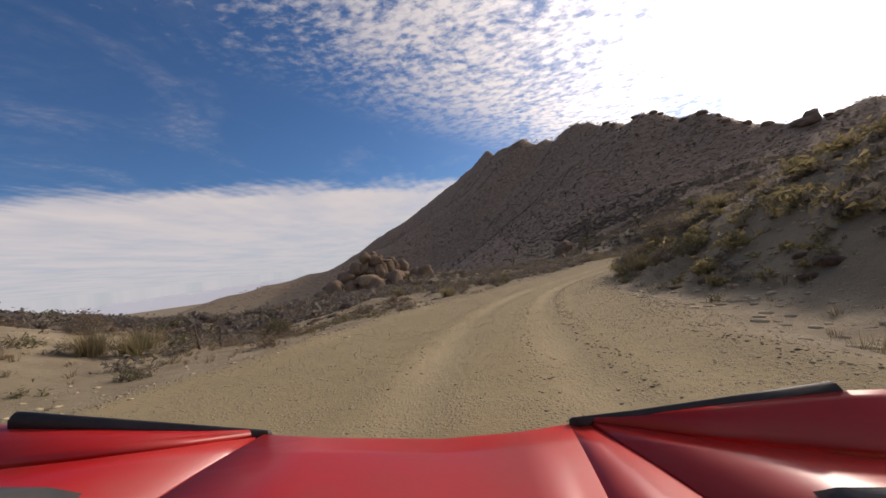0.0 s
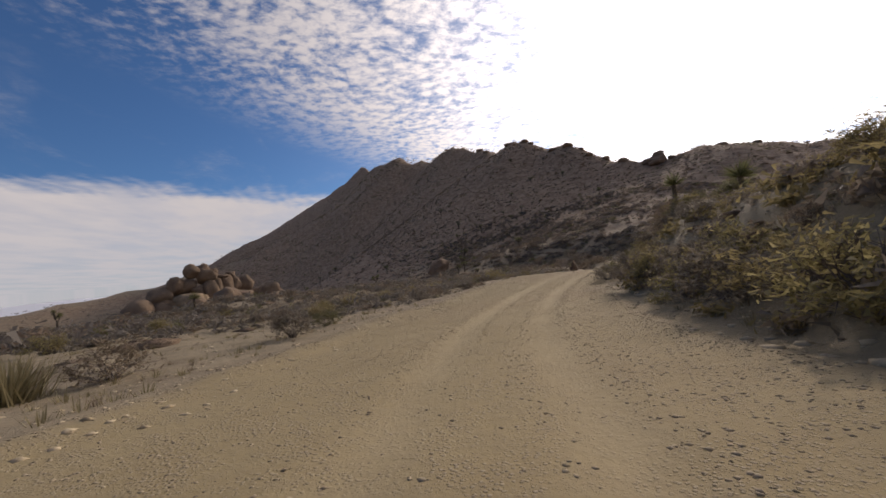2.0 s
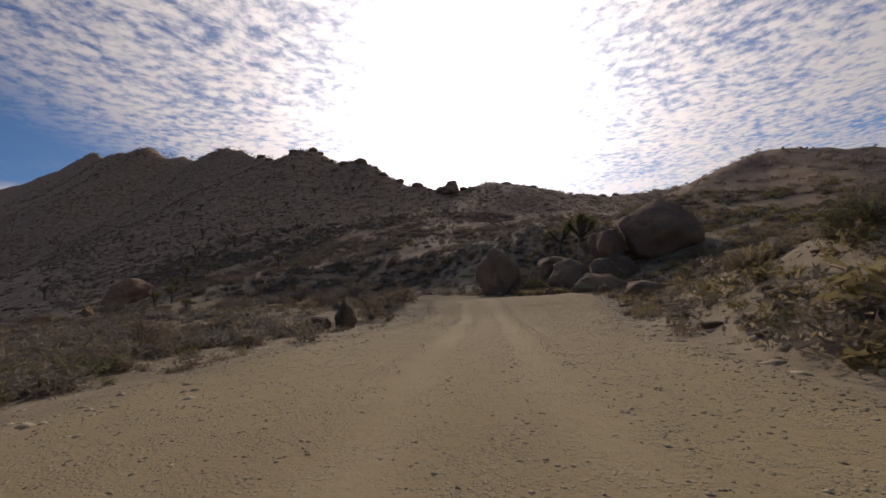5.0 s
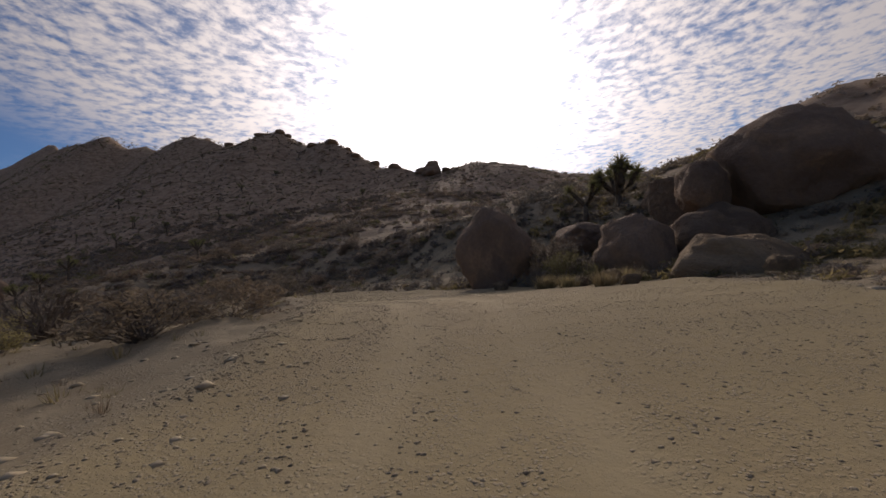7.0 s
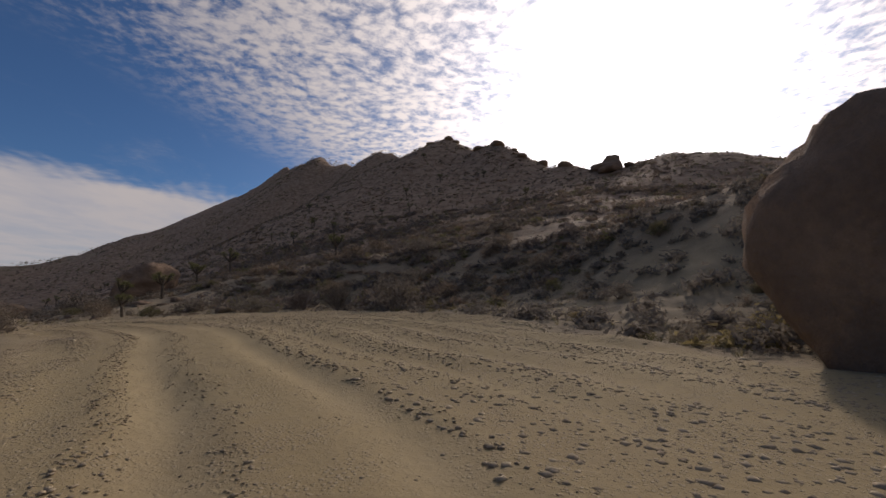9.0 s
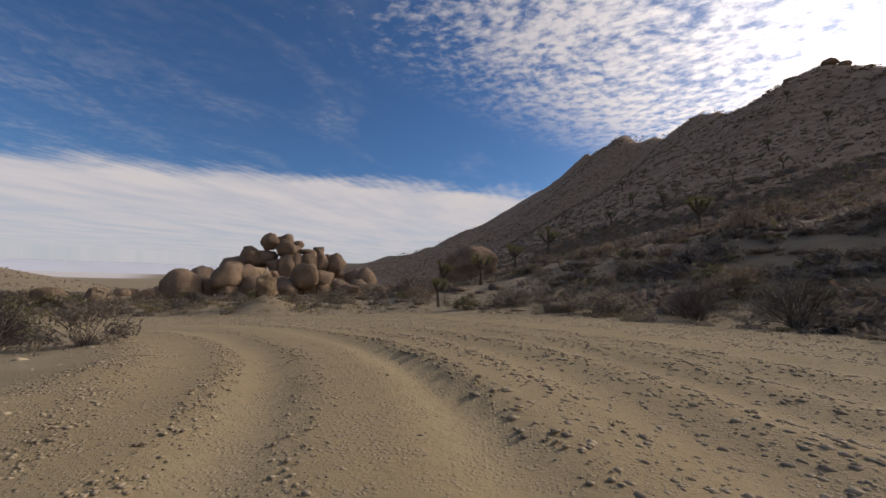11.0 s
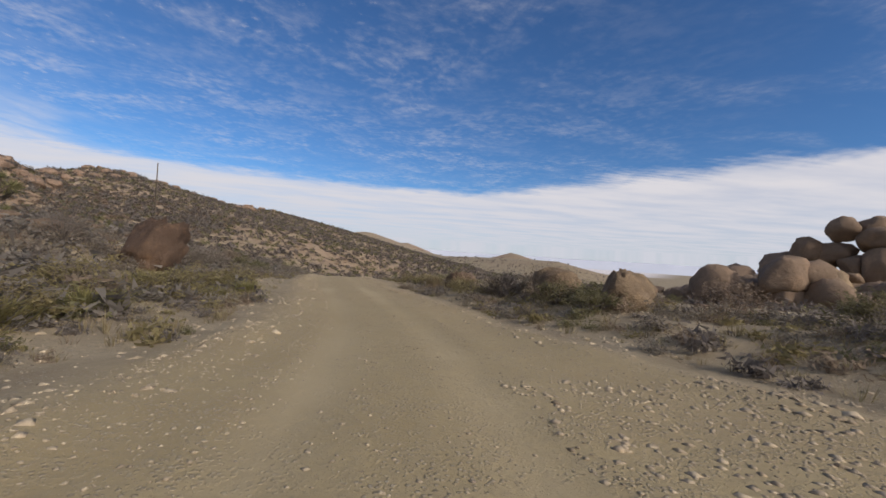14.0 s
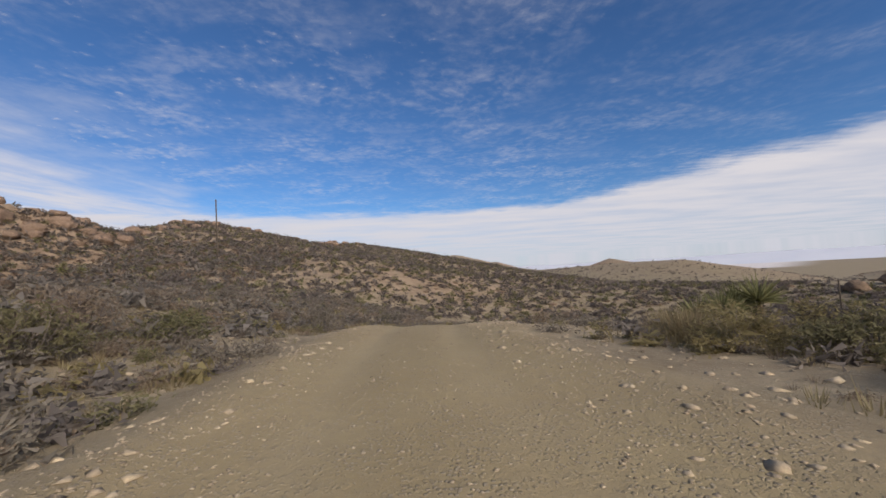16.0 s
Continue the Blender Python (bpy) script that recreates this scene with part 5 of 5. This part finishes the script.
    flank = lambda x, y, h: (h > -4) & ((x < 30) | (y > 330))
    brush("flank_brush", 10000, box(-110, 230, 250, 640), 1.0, 2.8, sparse, BROWN_LEAF, "dry brown brush over the mountain's far flank", flank)
    brush("flank_scrub", 8000, box(-110, 230, 250, 640), 1.0, 2.6, sparse, OLIVE_LEAF, "olive scrub over the mountain's far flank", flank)
    brush("valley_brush", 7000, box(-260, 60, 100, 420), 0.8, 2.2, sparse, SAGE_LEAF, "grey scrub over the valley floor", away)
    brush("south_brush", 12500, box(-200, -5, -30, 150), 0.9, 2.4, hill, SAGE_LEAF, "grey scrub over the southern hill", away)
    brush("south_scrub", 8500, box(-200, -5, -30, 150), 0.8, 2.0, hill, OLIVE_LEAF, "olive scrub over the southern hill", away)
    brush("rise_brush", 4800, box(-80, -8, -40, 62), 0.8, 2.3, hill, SAGE_LEAF, "grey rounded scrub over the rise south of the track", lambda x, y, h: off_road(x, y, h, 14) & (h > -7))
    brush("rise_scrub", 3000, box(-80, -8, -40, 62), 0.7, 1.9, hill, BROWN_LEAF, "brown scrub over the rise south of the track", lambda x, y, h: off_road(x, y, h, 14) & (h > -7))
    brush("far_brush", 6000, box(-700, 260, 150, 700), 1.5, 4.0, clumps, BROWN_LEAF, "dark scrub on the far slopes", lambda x, y, h: (h > -20) & ((y > 640) | (x < -240)))

    pebbles = [pebble_shape(s) for s in range(6)]
    grit = [grit_shape(s) for s in range(6)]

    def stones(name, x, y, low, high, power, label, mat=STONE, shapes=None):
        h, _ = land(x, y)
        w = low + (high - low) * rng.random(len(x)) ** power
        rows = np.stack([x, y, h - 0.02 * w, w, w * (0.28 + 0.26 * rng.random(len(x))), rng.random(len(x)) * 6.28, rng.integers(0, 6, len(x))], -1)
        scatter(name, shapes or pebbles, rows, mat, label, "stones")

    # gravel on the track: dense on its margins and on the outer side of the bend
    line = np.array(ROAD_LINE)
    many = 150000
    i = rng.integers(10, len(line) - 10, many)
    k = rng.random(many)[:, None]
    p = line[i] * (1 - k) + line[i + 1] * k
    way = line[i + 1, :2] - line[i, :2]
    way /= np.linalg.norm(way, axis=1)[:, None]
    u = rng.uniform(-1.25, 1.25, many)
    u = np.sign(u) * np.abs(u) ** 0.7
    off = np.where(u > 0, u * p[:, 3], u * p[:, 4])
    x, y = p[:, 0] - way[:, 1] * off, p[:, 1] + way[:, 0] * off
    on_track = np.abs(np.abs(off) - 0.8) < 0.3
    ok = (~on_track | (rng.random(many) < 0.35)) & ((x > 36) | (y < 80) | (rng.random(many) < 0.7))
    x, y = x[ok], y[ok]
    stones("gravel", x, y, 0.016, 0.062, 1.8, "loose grey and tan gravel on the track", GRAVEL, grit)
    x, y = rng.uniform(-30, 72, 22000), rng.uniform(-5, 120, 22000)
    ok = off_road(x, y, 0, -0.5, 12)
    stones("scree", x[ok], y[ok], 0.03, 0.24, 3.2, "loose stones on the slopes beside the track", shapes=grit)
    x, y = rng.uniform(-24, 36, 30000), rng.uniform(74, 101, 30000)
    ok = off_road(x, y, 0, -0.7, 7) & (value_noise(x / 1.8, y / 1.8, 94) > -0.25)
    stones("verge_stones", x[ok], y[ok], 0.03, 0.19, 2.6, "pale and brown stones along the edge of the track", GRAVEL, grit)
    x, y = rng.uniform(-8, 44, 26000), rng.uniform(-4, 66, 26000)
    d, side, (_, wl, wr) = along(x, y, ROAD_LINE, 3)
    ok = (side > 0) & (d > wl - 1.2) & (d < wl + 2.2) & (value_noise(x / 2, y / 2, 99) > -0.2)
    stones("shoulder_stones", x[ok], y[ok], 0.04, 0.22, 2.6, "pale loose stones along the outer edge of the track", shapes=grit)
    # the coarse gravel pad on the outer side of the bend
    x, y = rng.uniform(24, 58, 110000), rng.uniform(66, 101, 110000)
    d, side, (_, wl, wr) = along(x, y, ROAD_LINE, 3)
    ok = (side < 0) & (d > 1.1) & (d < wr + 1.0) & (value_noise(d * 0.9, x * 0.1 + y * 0.1, 97) > -0.25)
    stones("pad_gravel", x[ok], y[ok], 0.026, 0.125, 2.2, "coarse loose gravel on the outer side of the bend", GRAVEL, grit)
    x, y = rng.uniform(3, 48, 22000), rng.uniform(2, 56, 22000)
    ok = off_road(x, y, 0, 0.2, 12) & (along(x, y, ROAD_LINE, 3)[1] < 0)
    stones("bank_scree", x[ok], y[ok], 0.05, 0.28, 2.2, "pale broken stones on the cut bank")
    x, y = rng.uniform(6, 95, 9000), rng.uniform(-5, 70, 9000)
    ok = inner(x, y, 0)
    stones("bank_rocks", x[ok], y[ok], 0.08, 0.7, 3.5, "brown broken rock on the cut bank and slope", BOULDER)
    x, y = rng.uniform(10, 220, 9000), rng.uniform(85, 480, 9000)
    ok = off_road(x, y, 0, 12) & (land(x, y)[0] > -4)
    stones("talus", x[ok], y[ok], 0.3, 2.4, 3.0, "dark broken rock on the mountain's slope", DARK_ROCK, grit)
    x, y = rng.uniform(-240, 10, 6500), rng.uniform(-20, 130, 6500)
    ok = off_road(x, y, 0, 4)
    stones("hill_rocks", x[ok], y[ok], 0.3, 1.6, 2.4, "brown weathered rocks on the southern hill", BOULDER)
    x, y = rng.uniform(-120, 50, 2500), rng.uniform(98, 260, 2500)
    stones("valley_rocks", x, y, 0.4, 2.2, 2.6, "brown weathered rocks below the track", BOULDER)


build_stuff()


# ---- poles and posts ----
def build_posts():
    def upright(name, x, y, height, radius, label, category, lean=(0, 0), sides=10):
        soup = Soup()
        soup.tube([Vector((0, 0, -0.3)), Vector((0, 0, height * 0.5)), Vector((0, 0, height))], [radius, radius * 0.92, radius * 0.82], sides)
        ob = tagged(new(name, soup.mesh(name, BARK, False)), label, category)
        ob.matrix_basis = pose(x, y, ground_at(x, y), lean[0], lean[1], 0)

    upright("utility_pole", -62.0, 48.8, 10.6, 0.12, "thin weathered wooden pole standing on the hillside", "pole", (0, 1))
    upright("fence_post", -7.7, 12.4, 0.75, 0.035, "short leaning wooden fence post", "post", (0, -8))
    upright("fence_post", -8.1, 14.2, 0.6, 0.035, "short wooden fence post", "post", (0, 6))
    upright("fence_post", -10.5, 16.5, 0.6, 0.03, "short wooden fence post", "post", (4, -5))
    upright("dead_stalk", -8.5, 104.0, 1.7, 0.03, "bare dead yucca stalk standing upright", "stalk")
    upright("dead_stalk", -14.0, 118.0, 2.2, 0.04, "bare dead yucca stalk standing upright", "stalk")


build_posts()


# ---- the red off-road car, at the place where the drive begins ----
def build_car():
    red, n, shader = material("dusty_red_paint")
    where = n.add("ShaderNodeTexCoord").outputs["Object"]
    dust = n.math("MULTIPLY", n.ramp(n.noise(where, 5.0, 6.0, 0.6), 0.35, 0.75), 0.20)
    n.link(n.mix(dust, rgb(0.50, 0.016, 0.013), rgb(0.27, 0.12, 0.085)), shader.inputs["Base Color"])
    n.link(n.ramp(dust, 0.0, 0.45, 0.34, 0.6), shader.inputs["Roughness"])
    shader.inputs["Coat Weight"].default_value = 0.08
    black, n, shader = material("black_plastic")
    n.link(n.mix(n.noise(n.add("ShaderNodeTexCoord").outputs["Object"], 30.0, 3.0), rgb(0.02, 0.02, 0.022), rgb(0.05, 0.048, 0.045)), shader.inputs["Base Color"])
    shader.inputs["Roughness"].default_value = 0.55
    car = tagged(new("car"), "dusty red off-road car standing on the gravel track", "car")
    car.matrix_basis = gaze(*ROWS[0][1:]) @ Matrix.Rotation(radians(-90), 4, "X")

    def at(px, py, d):
        """A point d ahead of the eye, at a slope to the side and down."""
        return Vector((px * d, d, -py * d))

    def shell(rows, thick):
        bm = bmesh.new()
        grid = [[bm.verts.new(p) for p in row] for row in rows]
        for a, b in zip(grid[:-1], grid[1:]):
            for k in range(len(a) - 1):
                bm.faces.new((a[k], a[k + 1], b[k + 1], b[k]))
        made = bmesh.ops.extrude_face_region(bm, geom=list(bm.faces))
        for v in made["geom"]:
            if isinstance(v, bmesh.types.BMVert):
                v.co.z -= thick
        bmesh.ops.recalc_face_normals(bm, faces=bm.faces)
        mesh = bpy.data.meshes.new("panel")
        bm.to_mesh(mesh)
        bm.free()
        mesh.polygons.foreach_set("use_smooth", np.ones(len(mesh.polygons), dtype=bool))
        return mesh

    def panel(name, far_edge, near_edge, label="", mat=red):
        """A pressed sheet between two edges, each point given as side slope, drop and depth; slightly crowned."""
        a, b = [at(*p) for p in far_edge], [at(*p) for p in near_edge]
        rows = [[p.lerp(q, u) + Vector((0, 0, 0.010 * math.sin(math.pi * u))) for p, q in zip(a, b)] for u in (1.0, 0.8, 0.6, 0.4, 0.2, 0.0)]
        mesh = shell(rows, 0.02)
        mesh.materials.append(mat)
        part(name, mesh, car, label)

    # the raised middle of the bonnet, its sloping sides, and a wing on each side with a step below it
    panel("bonnet", [(-0.44, 0.455, 0.93), (-0.30, 0.463, 0.96), (0.0, 0.466, 0.98), (0.18, 0.450, 0.97), (0.31, 0.430, 0.94)], [(-1.05, 0.86, 0.50), (-0.55, 0.87, 0.50), (0.0, 0.88, 0.50), (0.30, 0.87, 0.50), (0.52, 0.86, 0.50)])
    panel("bonnet_side", [(-1.30, 0.565, 0.72), (-0.90, 0.520, 0.80), (-0.46, 0.462, 0.92)], [(-1.95, 0.80, 0.50), (-1.55, 0.84, 0.50), (-1.08, 0.865, 0.50)])
    panel("wing", [(-1.35, 0.422, 0.84), (-0.80, 0.440, 0.90), (-0.48, 0.452, 0.93)], [(-1.32, 0.548, 0.73), (-0.92, 0.508, 0.81), (-0.47, 0.457, 0.925)])
    panel("bonnet_side", [(0.312, 0.432, 0.935), (0.335, 0.436, 0.93), (0.36, 0.430, 0.93)], [(0.53, 0.865, 0.50), (0.78, 0.93, 0.46), (0.98, 0.86, 0.50)], "shaded flank of the bonnet's ridge")
    panel("wing_step", [(0.365, 0.424, 0.925), (0.75, 0.480, 0.83), (1.35, 0.545, 0.72)], [(1.00, 0.855, 0.50), (1.50, 0.84, 0.50), (2.10, 0.80, 0.50)])
    panel("wing", [(0.37, 0.422, 0.93), (0.70, 0.380, 0.88), (0.99, 0.347, 0.84), (1.40, 0.335, 0.80)], [(0.372, 0.428, 0.925), (0.77, 0.468, 0.835), (1.08, 0.496, 0.78), (1.44, 0.528, 0.725)])
    strip = "matt black plastic strip"
    panel("wing_trim", [(-1.03, 0.400, 0.88), (-0.80, 0.418, 0.905), (-0.60, 0.435, 0.925), (-0.42, 0.451, 0.945)], [(-1.07, 0.424, 0.85), (-0.82, 0.438, 0.89), (-0.62, 0.450, 0.91), (-0.44, 0.459, 0.93)], strip, black)
    panel("wing_trim", [(0.31, 0.418, 0.945), (0.45, 0.402, 0.925), (0.70, 0.364, 0.895), (0.935, 0.327, 0.860)], [(0.34, 0.430, 0.93), (0.48, 0.414, 0.91), (0.72, 0.382, 0.88), (0.985, 0.350, 0.84)], strip, black)
    low = ROWS[0][3] - ROAD[2][2] - 0.02
    body = shell([[Vector((x, y, -0.52)) for x in (-0.78, 0.78)] for y in (-1.6, 0.92)], 0.42)
    body.materials.append(red)
    part("body", body, car)
    for x in (-0.72, 0.72):
        for y in (0.45, -1.3):
            soup = Soup()
            soup.tube([Vector((x - 0.13, y, -low + 0.36)), Vector((x - 0.11, y, -low + 0.36)), Vector((x + 0.11, y, -low + 0.36)), Vector((x + 0.13, y, -low + 0.36))], [0.28, 0.36, 0.36, 0.28], 24)
            tyre = part("tyre", soup.mesh("tyre", black, False), car, "dusty black tyre")
            rim = Soup()
            rim.tube([Vector((x - 0.10, y, -low + 0.36)), Vector((x + 0.10, y, -low + 0.36))], [0.19, 0.19], 20)
            rim.tube([Vector((x - 0.136, y, -low + 0.36)), Vector((x + 0.136, y, -low + 0.36))], [0.07, 0.07], 12)
            part("rim", rim.mesh("rim", black, False), tyre, "dull grey steel rim")


build_car()
